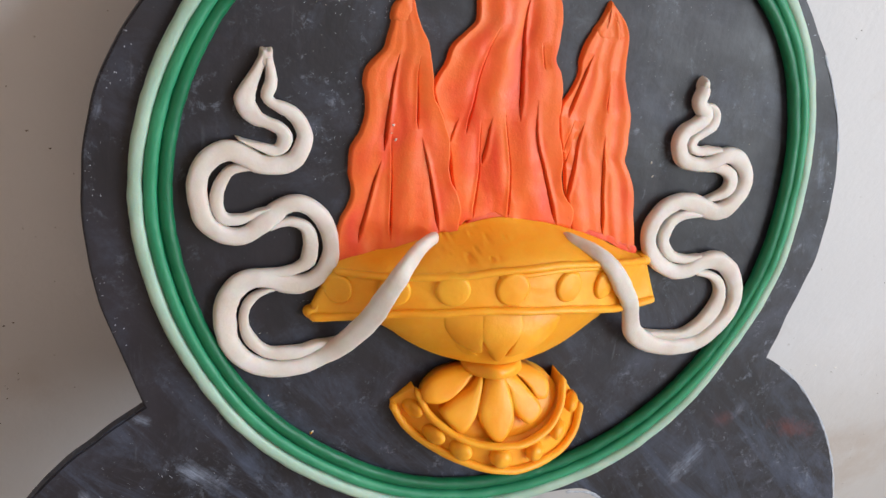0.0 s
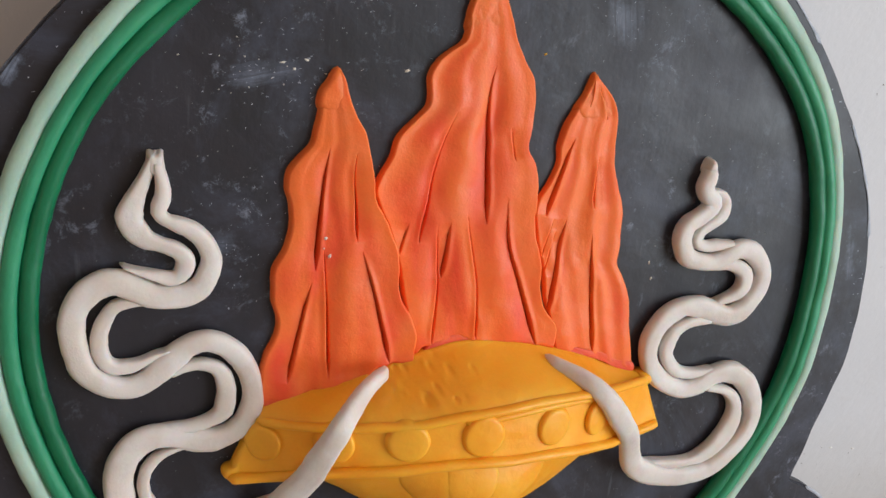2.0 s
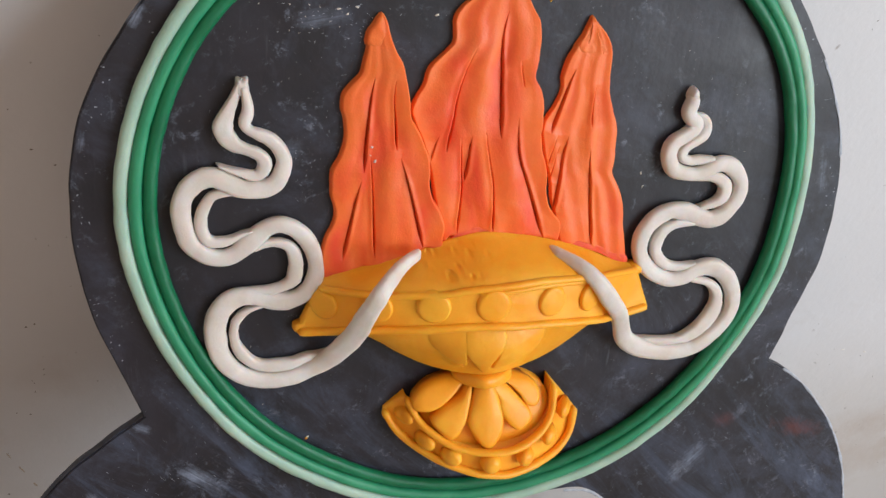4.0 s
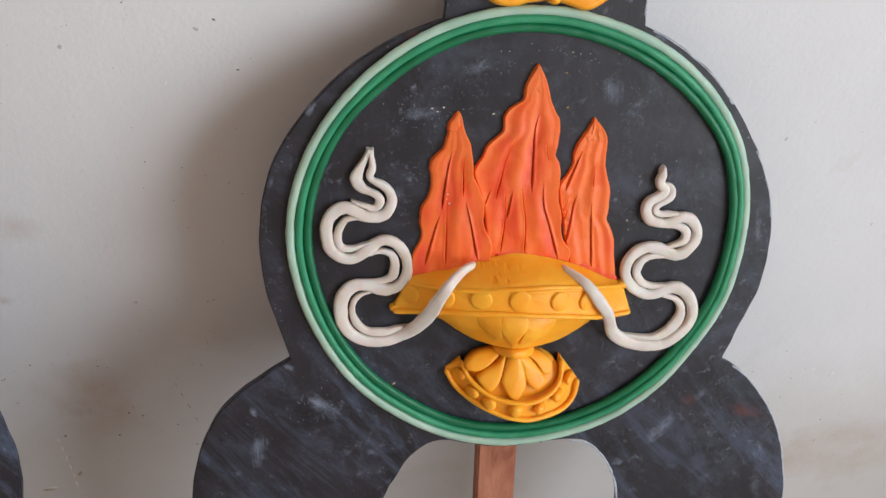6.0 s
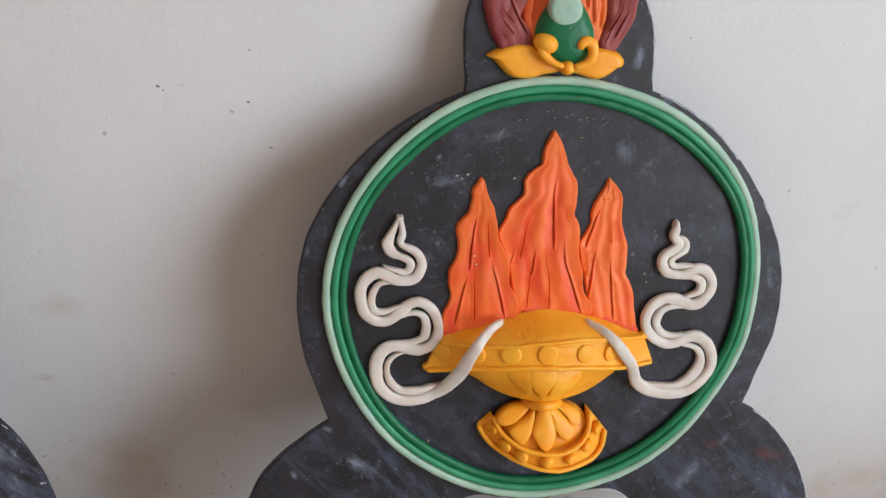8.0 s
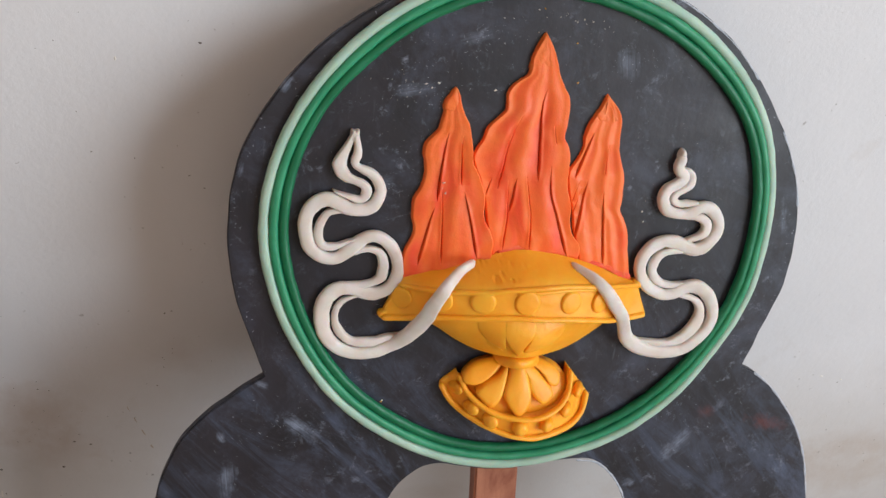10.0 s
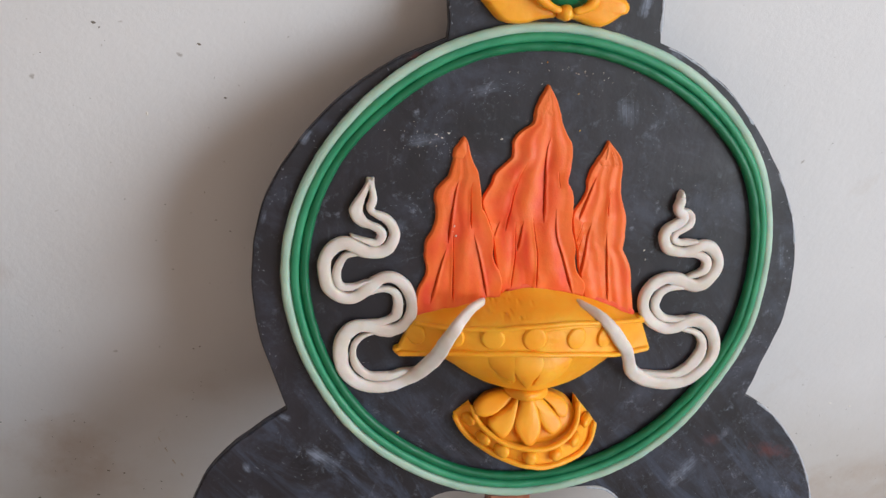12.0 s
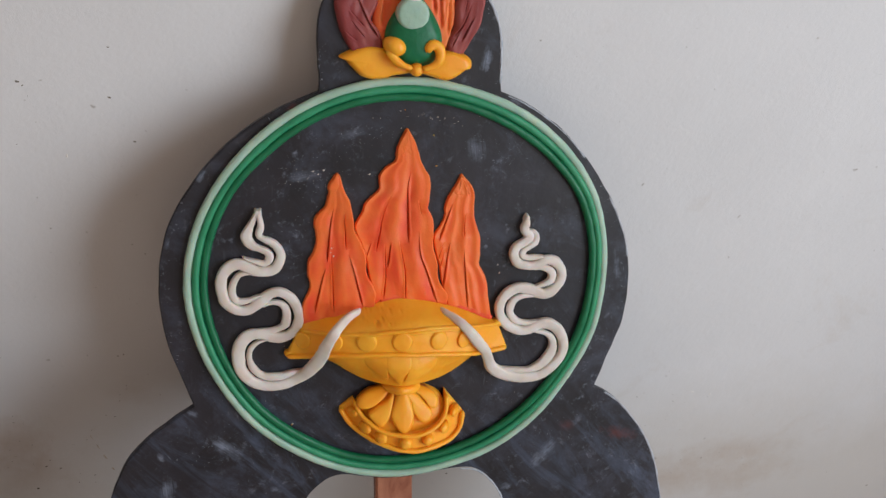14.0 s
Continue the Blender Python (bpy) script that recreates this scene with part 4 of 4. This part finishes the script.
LEFT_MID = [(-136.5, 81, 3.9), (-130.5, 80.5, 3.9), (-125.5, 82.5, 3.9), (-120.5, 87, 4.4), (-116, 91, 4.5), (-111.5, 94.5, 4), (-106, 96, 3.8), (-100, 94, 3.8), (-94.5, 89, 4), (-91, 82.5, 3.8), (-89.5, 76, 3.7), (-89.5, 70, 4), (-92, 63.5, 4.2), (-97, 59, 4.3), (-103.5, 57, 4.5), (-110.5, 58, 4.5), (-117, 60, 4.2), (-123.5, 60.5, 4.5), (-129.5, 58, 5), (-134, 52.5, 5.1), (-136, 45, 5.2), (-135.5, 37, 5.2)]
LEFT_LOW = [(-134, 30, 4.8), (-130, 23.5, 4.6), (-123.5, 18, 4.4), (-115.5, 15, 4.2), (-107.5, 14.5, 4), (-99.5, 15.5, 4), (-92, 19, 4.3), (-85, 24.5, 4.9, 3), (-80, 31, 5.4, 7), (-75, 40.5, 6.0, 13), (-72, 50, 5.5, 20), (-69.5, 60.5, 4.8, 26), (-65.5, 69.5, 4.3, 29), (-61, 75.5, 3.9, 27), (-54, 80, 3.5, 20), (-47, 82, 3, 13), (-41, 82.5, 2.2, 8)]
LEFT_FOLDS = ([(-122.5, 160.5, 1.7), (-124.5, 155.5, 2.1), (-126.5, 151, 2.6), (-128.5, 146.5, 3.6), (-130, 141.5, 4.4), (-128.5, 137, 4.2), (-125, 133.5, 3.3), (-120.5, 131.5, 2.7), (-115.5, 129.5, 2.9), (-112.5, 126, 3.3), (-113, 122.5, 3.1), (-115, 120, 2.6), (-118, 119.5, 2.4), (-122.5, 121, 2), (-127, 122.5, 1.2), (-131, 124, 0.6)],
              [(-127, 111.6, 0.9), (-131, 111.6, 1.8), (-135, 110.5, 2.2), (-137.5, 107.5, 2.4), (-139.5, 103.5, 2.6), (-140.8, 98, 2.9), (-140.2, 93.5, 3.1), (-138.5, 89.8, 3.1), (-135.5, 88.2, 2.8), (-130.5, 88.2, 2.4), (-126.5, 89.6, 1.8), (-122.5, 91.8, 1.3), (-119, 92.8, 0.9)],
              [(-116.5, 84.5, 1.3), (-112.5, 86.5, 1.8), (-107, 87, 2.2), (-101.5, 84.5, 2.7), (-99, 79, 3.5), (-98.7, 73.5, 3.8), (-100, 68, 3.5), (-104.5, 65, 2.4), (-111, 63.2, 1.9), (-118.5, 63.2, 1.4), (-123.5, 63, 1)],
              [(-113, 55.4, 0.9), (-119.5, 53.6, 1.6), (-124.5, 50, 2), (-127.2, 44.5, 2.3), (-127.2, 37.5, 2.6), (-124.6, 31, 3.1), (-119.6, 25.4, 3.1), (-114.5, 22.8, 3.1), (-107.5, 22.3, 3.2), (-100.5, 23, 3.2), (-94, 25.5, 2.7), (-88.5, 26.6, 1.8), (-84, 28, 1.1)])
RIGHT_UP = [(90.5, 157.5, 2.3), (90.5, 153.5, 3.1), (89.5, 147.5, 3.5), (94.5, 141.5, 3.9), (90, 136.5, 3.7), (84.5, 133, 4), (82.5, 128, 4), (83.5, 123.5, 4), (86.5, 119, 4), (92.5, 117, 3.5), (99, 116.5, 3.5), (104.5, 118.5, 3.8), (110.5, 121.5, 4.1), (117.5, 120.5, 4.4), (123, 115.5, 3.9), (125.7, 109.5, 3.9), (125, 103.5, 4.2), (122, 98, 4.3), (117, 93, 4.8), (111.5, 91.5, 4.6), (105.5, 93, 5), (98, 96, 5), (90, 97, 4.5), (83.5, 94.5, 4.5)]
RIGHT_LOW = [(78, 89.5, 4.4), (75, 82.5, 4.2), (75.5, 74.5, 3.9), (79.5, 67.5, 4.3), (86, 62, 4.2), (94.5, 58.5, 4), (102, 59.5, 4.4), (109.5, 63.5, 4.7), (118, 64.5, 5), (126, 60.5, 4.7), (131.8, 53.5, 4.5), (134.8, 44.5, 4.3), (134.3, 35.5, 4.6), (130, 28, 4.9), (122.5, 20.5, 4.7), (114.5, 16, 4.3), (102.5, 14.5, 4.6), (89.5, 17, 5, 1)]
RIGHT_END = [(78.5, 22.5, 5.4, 4), (70, 30, 4.9, 8), (65.5, 40, 4.3, 11), (60.5, 49.5, 4.4, 16), (52.5, 59.5, 4.6, 21), (44, 70, 4.4, 24), (37, 76.5, 3.7, 22), (31.5, 79.2, 3.2, 17), (27, 80.8, 2.8, 12), (23, 82.3, 2.5, 8)]
RIGHT_FOLDS = ([(93, 146.5, 1.2), (97, 145.5, 2.3), (100, 142, 2.7), (100, 137, 3), (96.5, 133.5, 2.7), (91.5, 130, 2.6), (89.7, 125.7, 2.6), (94.5, 123.4, 2.3), (100.5, 123.8, 2.3), (106.5, 124.3, 1.2)],
               [(101.5, 114, 1.3), (108, 114.7, 2.4), (114.2, 112.8, 3.4), (117.4, 109, 3.9), (117, 104, 3.7), (113, 100.7, 2.6), (105, 98, 1.6)],
               [(102, 89.8, 1.3), (94, 89.7, 2.5), (88.4, 87.3, 3), (85, 82.3, 3.3), (84.1, 75.5, 3.1), (87.4, 69.9, 3.3), (92.7, 66.5, 2.8), (99.5, 65.5, 2.2), (107, 66.6, 1.3)],
               [(108.5, 57.6, 1.6), (116.5, 56, 2.3), (123, 51.2, 3.3), (125.4, 44, 3.7), (124, 36.7, 4.6), (120, 30.4, 4.6), (114.2, 25, 4), (106.5, 22, 3), (96, 21.6, 2.6), (87, 23, 2), (80, 24.5, 1)])
for label, strand, folds, tip, seed in (("cream-white clay scarf winding down in folded loops", LEFT_UP + LEFT_MID + LEFT_LOW, LEFT_FOLDS, [(-124.6, 156), (-124.4, 160.5), (-124, 163), (-121.8, 162.6), (-119.2, 163), (-118.9, 160), (-118.6, 156), (-121.6, 154.5)], 21), ("slender cream-white clay scarf with a small knotted tip", RIGHT_UP + RIGHT_LOW + RIGHT_END, RIGHT_FOLDS, [(88.2, 154.5), (89, 159), (90.8, 160.4), (92.8, 158.6), (93, 154)], 33)):
    scarf = thing("scarf", label, "scarf", BOARD, "scarves beside the bowl")
    roll("scarf_strand", strand, None, 6.6, WHITE, scarf, uneven=0.035, seed=seed, flat=0.75, rag=0.35, sides=20)
    for k, line in enumerate(folds):
        ends = [np.array(line[0]), np.array(line[1]), np.array(line[-2]), np.array(line[-1])]
        ahead, back = ends[3] - ends[2], ends[0] - ends[1]
        line = [tuple(ends[0] + back * 2.5 / np.linalg.norm(back[:2]))[:2] + (1.0,)] + line + [tuple(ends[3] + ahead * 2.5 / np.linalg.norm(ahead[:2]))[:2] + (1.0,)]
        roll("inner_fold", line, None, 5.6, WHITE, scarf, uneven=0.06, seed=seed + 5.3 * k, flat=0.9, rag=0.45, sides=18)
    pad("scarf_tip", tip, 6.0, WHITE, scarf, "pinched end of the scarf", edge=1.6, dome=0.25, uneven=0.35)

# ---------------------------------------------------------------- crest at the neck
crest = thing("crest_ornament", "clay crest of maroon petals, green jewel and yellow leaves", "ornament", BOARD)
sheet("flame_back", [(-38, 288), (-41, 300), (-41, 316), (-36, 334), (-14, 350)], [(15, 288), (18, 300), (20, 316), (14, 334), (-12, 350)], [(-38, 288), (-12, 282), (15, 288)], 4.5, LIGHT_ORANGE, crest, "light orange clay flame",
      grooves=([(10, 302), (7, 335)], [(15, 298), (14, 326)], [(5, 312), (0, 340)], [(-35, 302), (-33, 328)], [(-30, 320), (-25, 340)]), cols=70, rows=90, depth=1.8, cut=0.9)
sheet("maroon_petal", [(-57, 284), (-60, 289), (-63.5, 295.5), (-67, 305.5), (-69, 319), (-62, 334), (-36, 347)], [(-31, 286), (-35, 299), (-42, 307), (-38, 318), (-40, 328), (-34, 338), (-34, 347)], [(-57, 284), (-44, 282), (-31, 285)], 6.5, MAROON, crest, "maroon clay petal with combed cuts",
      grooves=([(-57, 305), (-47, 294)], [(-59, 313), (-48, 302)], [(-54, 324), (-46, 307), (-37, 294)], [(-62, 298), (-52, 291)], [(-50, 331), (-53, 318)]), cols=110, rows=170, depth=2.0, cut=0.6, ripple=0.6, valley=0.25)
sheet("maroon_petal", [(14, 284), (14, 294), (19, 304), (18, 318), (22, 330), (16, 340), (8, 348)], [(28, 286), (33.5, 296), (39, 306.5), (41, 317), (41, 326), (32, 339), (10, 348)], [(14, 284), (21, 282), (28, 286)], 6.5, MAROON, crest, "maroon clay petal with combed cuts",
      grooves=([(34, 313), (25, 294)], [(31, 323), (26, 307), (19, 297)], [(24, 302), (18, 290)], [(28, 330), (26, 315)]), cols=110, rows=170, depth=2.0, cut=0.6, ripple=0.6, valley=0.25, seed=9.0)
pad("jewel", [(-8, 273), (2.5, 275.5), (10, 285), (11, 297), (6.5, 308), (-1, 319), (-10, 327), (-19, 323), (-27, 313), (-32, 303), (-33, 293), (-27.5, 282), (-18, 275)], 17, DARK_GREEN, crest, "rounded green clay jewel", edge=9, dome=0.5)
pad("jewel_disc", oval(-14, 312.6, 12, 11.6, 0, 16), 4.0, PALE, crest, "pale mint disc", base=13.5, edge=2.4, dome=0.3, below=5)
pad("jewel_bead", oval(-14, 324.0, 6.2, 6.4, 0, 14), 5, WHITE, crest, "white clay bead", base=12, edge=4, dome=0.4, below=8)
pad("leaf", [(-65, 279), (-57, 284), (-49, 287.5), (-41, 288.5), (-32, 287), (-25.5, 281.5), (-18.5, 275), (-11, 273), (-11, 269.5), (-23, 267), (-31.5, 264.3), (-40, 263.6), (-48, 265.3), (-54.5, 271), (-60, 276.5)], 10.5, YELLOW, crest, "yellow clay leaf", edge=4.5, dome=0.2, uneven=0.12)
pad("leaf", [(35.2, 279), (32, 283), (26.5, 285.5), (18, 287.5), (11, 286.3), (7, 281.5), (1.5, 276.5), (-7, 274), (-7, 270), (2, 267.6), (13, 264.6), (19.5, 265.6), (25.5, 269), (30.5, 273), (34.5, 274.5)], 10.5, YELLOW, crest, "yellow clay leaf with a curled tip", edge=4.5, dome=0.2, uneven=0.12)
roll("curl", [(-12, 274.5), (-17, 275.5), (-23, 278.5), (-28, 283), (-30, 288)], [2.2, 2.6, 3.0, 3.6, 4.0], 6.0, YELLOW, crest, base=12.5, seed=3)
pad("curl_ball", oval(-25.4, 289.4, 8.6, 7.0, -22, 16), 8.5, YELLOW, crest, "ball-shaped rolled end of the curl", base=12, edge=6, dome=0.45, below=6, uneven=0.12)
roll("curl", [(-5.5, 274), (1.5, 276), (6.5, 280), (7.6, 286), (5.6, 290.6), (1.4, 292), (-1, 289), (0.2, 286.2)], [2.4, 2.8, 3.2, 3.6, 4.0, 3.8, 3.4], 6.4, YELLOW, crest, base=13.0, seed=5)
pad("leaf_bead", oval(-8.6, 273.2, 5.0, 5.2, 0, 14), 6.0, YELLOW, crest, base=11.5, edge=4.0, dome=0.4, below=9)

# ---------------------------------------------------------------- crumbs, flecks and marks


def scraps(name, label, places, material, m, tall=0.5, seed=1):
    """Small ragged flecks, each a low uneven lump, (x, z, half width, half height, turn) in millimetres on a face."""
    rng = random.Random(seed)
    verts, faces = [], []
    for x, z, a, b, turn in places:
        n, start = 7, len(verts)
        c, s = math.cos(radians(turn)), math.sin(radians(turn))
        for k in range(n):
            t = 2 * math.pi * k / n
            r = rng.uniform(0.6, 1.15)
            px, pz = a * r * math.cos(t), b * r * math.sin(t)
            verts.append(((x + px * c - pz * s) * MM, 0.0002, (z + px * s + pz * c) * MM))
        verts.append((x * MM, -tall * MM * rng.uniform(0.6, 1.2), z * MM))
        faces += [(start + k, start + (k + 1) % n, start + n) for k in range(n)]
        faces.append(tuple(range(start, start + n)))
    ob = mesh_of(name, verts, faces, material, None, "", False)
    ob.matrix_world = m
    return tagged(ob, label, "debris", "", "stuff")


rng = random.Random(4)
crumbs = [(-92, -23, 1.0, 0.9, 0), (-38, 190.5, 1.6, 0.7, 20), (-81, 192, 1.8, 0.6, 10), (-73, 193, 1.6, 0.8, -20), (-77, 190, 0.8, 0.6, 0), (71, 116, 0.5, 1.4, 10), (73, 109, 0.5, 1.2, -15)]
crumbs += [(rng.gauss(-85, 16), rng.gauss(183, 8), rng.uniform(0.3, 0.7), rng.uniform(0.2, 0.4), rng.uniform(0, 180)) for _ in range(14)]
crumbs += [(rng.gauss(0, 22), rng.gauss(235, 4), rng.uniform(0.3, 0.7), rng.uniform(0.3, 0.5), rng.uniform(0, 180)) for _ in range(22)]
crumbs += [(rng.uniform(-140, 130), rng.uniform(-30, 220), rng.uniform(0.25, 0.55), rng.uniform(0.15, 0.3), rng.uniform(0, 180)) for _ in range(18)]
scraps("clay_crumbs", "tiny pale crumbs of clay stuck to the board", crumbs, CRUMB, BOARD, 0.5, 2)
yellow_crumbs = [(-92.5, -24, 1.2, 1.0, 30), (21, 19, 1.4, 0.6, 40), (24, 17, 1.0, 0.6, -30), (-13, 241, 0.6, 0.5, 0), (14, 198, 0.9, 0.7, 20), (10, 222, 0.8, 0.5, 0)]
scraps("clay_crumbs", "two white crumbs stuck to an orange flame", [(-65.5, 132.6, 0.9, 0.7, 20), (-63.8, 126, 1.0, 0.7, 60), (-66, 129, 0.4, 0.4, 0)], CHALK, BOARD @ pose(0, -0.0060, 0), 0.8, 12)
scraps("yellow_crumbs", "a few yellow clay crumbs beside the bowl", yellow_crumbs, YELLOW, BOARD, 0.8, 3)

rims = np.vstack([glide(line, 8) for line in (DISC_L[1:], NECK, DISC_R[:-1])])
chips = []
for _ in range(260):
    x, z = rims[rng.randrange(len(rims))]
    k = 1 - abs(rng.gauss(0, 0.022)) - 0.008
    if (z > 20 or abs(x) > 205) and rng.random() < 0.5 + 0.5 * math.sin(x * 0.05 + z * 0.11):
        chips.append(((x + 10) * k - 10, (z - 95) * k + 95, rng.uniform(0.3, 1.9), rng.uniform(0.2, 0.8), rng.uniform(0, 180)))
scraps("paint_chips", "pale rubbed nicks along the rim of the board", chips, CHIP, BOARD, 0.12, 21)
smears = [(rng.gauss(-83, 11), rng.gauss(186, 5), rng.uniform(0.4, 2.6), rng.uniform(0.15, 0.45), rng.gauss(10, 25)) for _ in range(55)]
smears += [(rng.gauss(-45, 12), rng.gauss(222, 5), rng.uniform(0.5, 2.8), rng.uniform(0.15, 0.4), rng.gauss(20, 20)) for _ in range(30)]
smears += [(rng.gauss(-95, 9), rng.gauss(130, 14), rng.uniform(0.2, 0.6), rng.uniform(0.4, 1.6), rng.gauss(0, 12)) for _ in range(40)]
smears += [(rng.gauss(48, 10), rng.gauss(215, 8), rng.uniform(0.3, 1.4), rng.uniform(0.2, 0.6), rng.uniform(0, 180)) for _ in range(24)]
smears += [(rng.gauss(-100, 6), 55 + 4 * rng.randrange(-2, 3) + rng.gauss(0, 0.4), rng.uniform(0.3, 0.7), rng.uniform(0.3, 0.6), 0) for _ in range(26)]
smears += [(rng.gauss(55, 16), rng.gauss(205, 12), rng.uniform(0.12, 0.3), rng.uniform(0.5, 1.8), rng.gauss(0, 18)) for _ in range(46)]
smears += [(rng.gauss(-70, 30), rng.gauss(150, 26), rng.uniform(0.12, 0.28), rng.uniform(0.5, 2.0), rng.gauss(-6, 14)) for _ in range(50)]
smears += [(rng.gauss(-60, 22), rng.gauss(205, 9), rng.uniform(0.6, 3.0), rng.uniform(0.12, 0.3), rng.gauss(12, 16)) for _ in range(36)]
smears += [(rng.uniform(-150, 150), rng.uniform(-40, 240), rng.uniform(0.2, 0.9), rng.uniform(0.10, 0.25), rng.uniform(0, 180)) for _ in range(60)]
scraps("dust_scuffs", "pale scuffs of clay dust rubbed into the black paint", [g for g in smears if math.hypot(g[0] + 3, g[1] - 96) < 178], CHIP, BOARD, 0.08, 22)
legs = [(rng.gauss(-165, 26), rng.gauss(-45, 20), rng.uniform(1.0, 7.0), rng.uniform(0.15, 0.4), rng.gauss(-48, 7)) for _ in range(60)]
legs += [(rng.gauss(140, 30), rng.gauss(-50, 22), rng.uniform(1.0, 5.0), rng.uniform(0.15, 0.4), rng.gauss(-40, 30)) for _ in range(30)]
scraps("brush_scratches", "thin pale scratches across the legs of the board", [g for g in legs if 120 < abs(g[0]) < 232 and g[1] < -12 - 1.05 * max(0, abs(g[0]) - 171)], CHIP, BOARD, 0.06, 23)
scraps("paint_chips", "pale chips on the rim of the second board", [(239.5, -86.5, 3.6, 2.0, -15), (231, -108, 1.2, 4.5, 5), (230, -117, 2.4, 1.6, 20), (233, -98, 0.7, 3.0, 0), (217, -38, 4.0, 0.6, -40), (226, -50, 3.0, 0.5, -48), (246, -120, 0.6, 3.0, 4), (222, -62, 4.0, 0.7, 60), (226, -76, 1.0, 3.0, 10)], CHIP, SECOND, 0.15, 25)

ON_WALL = pose(0, WALL_Y, 0)
specks = [(-292, 620, 3.0, 1.6, -20), (-289, 617, 1.6, 1.0, 40), (-227, 650, 2.0, 1.4, 10), (-229, 609, 2.2, 1.8, 0), (-213, 571, 2.2, 1.0, -10), (-326, 598, 1.0, 0.9, 0), (-299, 567, 0.9, 0.9, 0), (-283, 488, 1.4, 0.8, 0), (-256, 484, 1.2, 1.0, 0), (-221, 471, 1.4, 0.8, 0), (-211, 461, 1.2, 0.9, 0), (-236, 346, 1.6, 1.4, 0), (-173, 617, 0.9, 0.9, 0), (-290, 518, 1.0, 0.8, 0),
          (-397, 264, 1.8, 1.3, 20), (-411, 256, 1.0, 0.9, 0), (-340, 263, 1.6, 1.0, -30), (-318, 199, 2.2, 1.6, 0), (-305, 195, 2.0, 1.6, 0), (-329, 167, 3.0, 1.9, 0), (-274, 182, 1.8, 1.2, 0), (-245, 164, 1.6, 1.2, 0), (-379, 166, 2.6, 1.8, 30), (-257, 152, 2.0, 1.4, 0), (-424, 244, 1.4, 1.0, 0), (-407, 340, 1.6, 1.0, 0), (-241, 344, 1.6, 1.4, 0), (400, 182, 1.8, 1.4, 0), (94, 149, 2.2, 1.8, 0)]
specks += [(rng.uniform(-440, -180), rng.uniform(130, 630), rng.uniform(0.4, 1.0), rng.uniform(0.4, 0.9), rng.uniform(0, 180)) for _ in range(55)]
specks += [(rng.uniform(200, 480), rng.uniform(130, 690), rng.uniform(0.4, 1.0), rng.uniform(0.4, 0.9), rng.uniform(0, 180)) for _ in range(40)]
specks += [(rng.uniform(-420, -230), rng.uniform(110, 290), rng.uniform(0.6, 1.5), rng.uniform(0.6, 1.2), rng.uniform(0, 180)) for _ in range(26)]
specks += [(rng.uniform(220, 480), rng.uniform(110, 260), rng.uniform(0.6, 1.4), rng.uniform(0.5, 1.2), rng.uniform(0, 180)) for _ in range(24)]
scraps("wall_specks", "dark specks of dried dirt on the plaster", specks, DIRT, ON_WALL, 0.3, 5)
scraps("wall_smudges", "grey rubbed smudges on the plaster", [(334, 499, 2.6, 6.0, -25), (340, 450, 2.0, 5.0, 5), (344, 683, 4.0, 3.0, 20), (347, 425, 1.5, 3.0, 0), (412, 435, 1.4, 1.6, 0)], SMUDGE, ON_WALL, 0.15, 6)
scraps("flaked_line", "white flaked crack in the plaster", [(-386, 160, 1.0, 7, 6), (-384, 147, 1.2, 8, 8), (-382, 133, 1.4, 8, -2), (-380, 119, 1.6, 8, 8), (-378, 105, 1.4, 8, 0), (-377, 92, 1.3, 7, 6), (-400, 86, 9, 1.4, 4), (360, 261, 3.0, 1.0, -8), (383, 256, 2.4, 1.0, -12), (-264, 557, 1.2, 2.4, 10)], CHALK, ON_WALL, 0.6, 7)
scraps("bare_patches", "small tan scars where the paint has come off", [(-273, 238, 0.9, 8.0, 14), (-268, 224, 1.1, 9.0, 18), (-262, 208, 1.3, 9.0, 20), (-256, 190, 1.8, 5.0, 24), (-372, 108, 3.6, 9.0, -12), (-405, 82, 14, 3.0, 4)], TAN, ON_WALL, 0.25, 8)
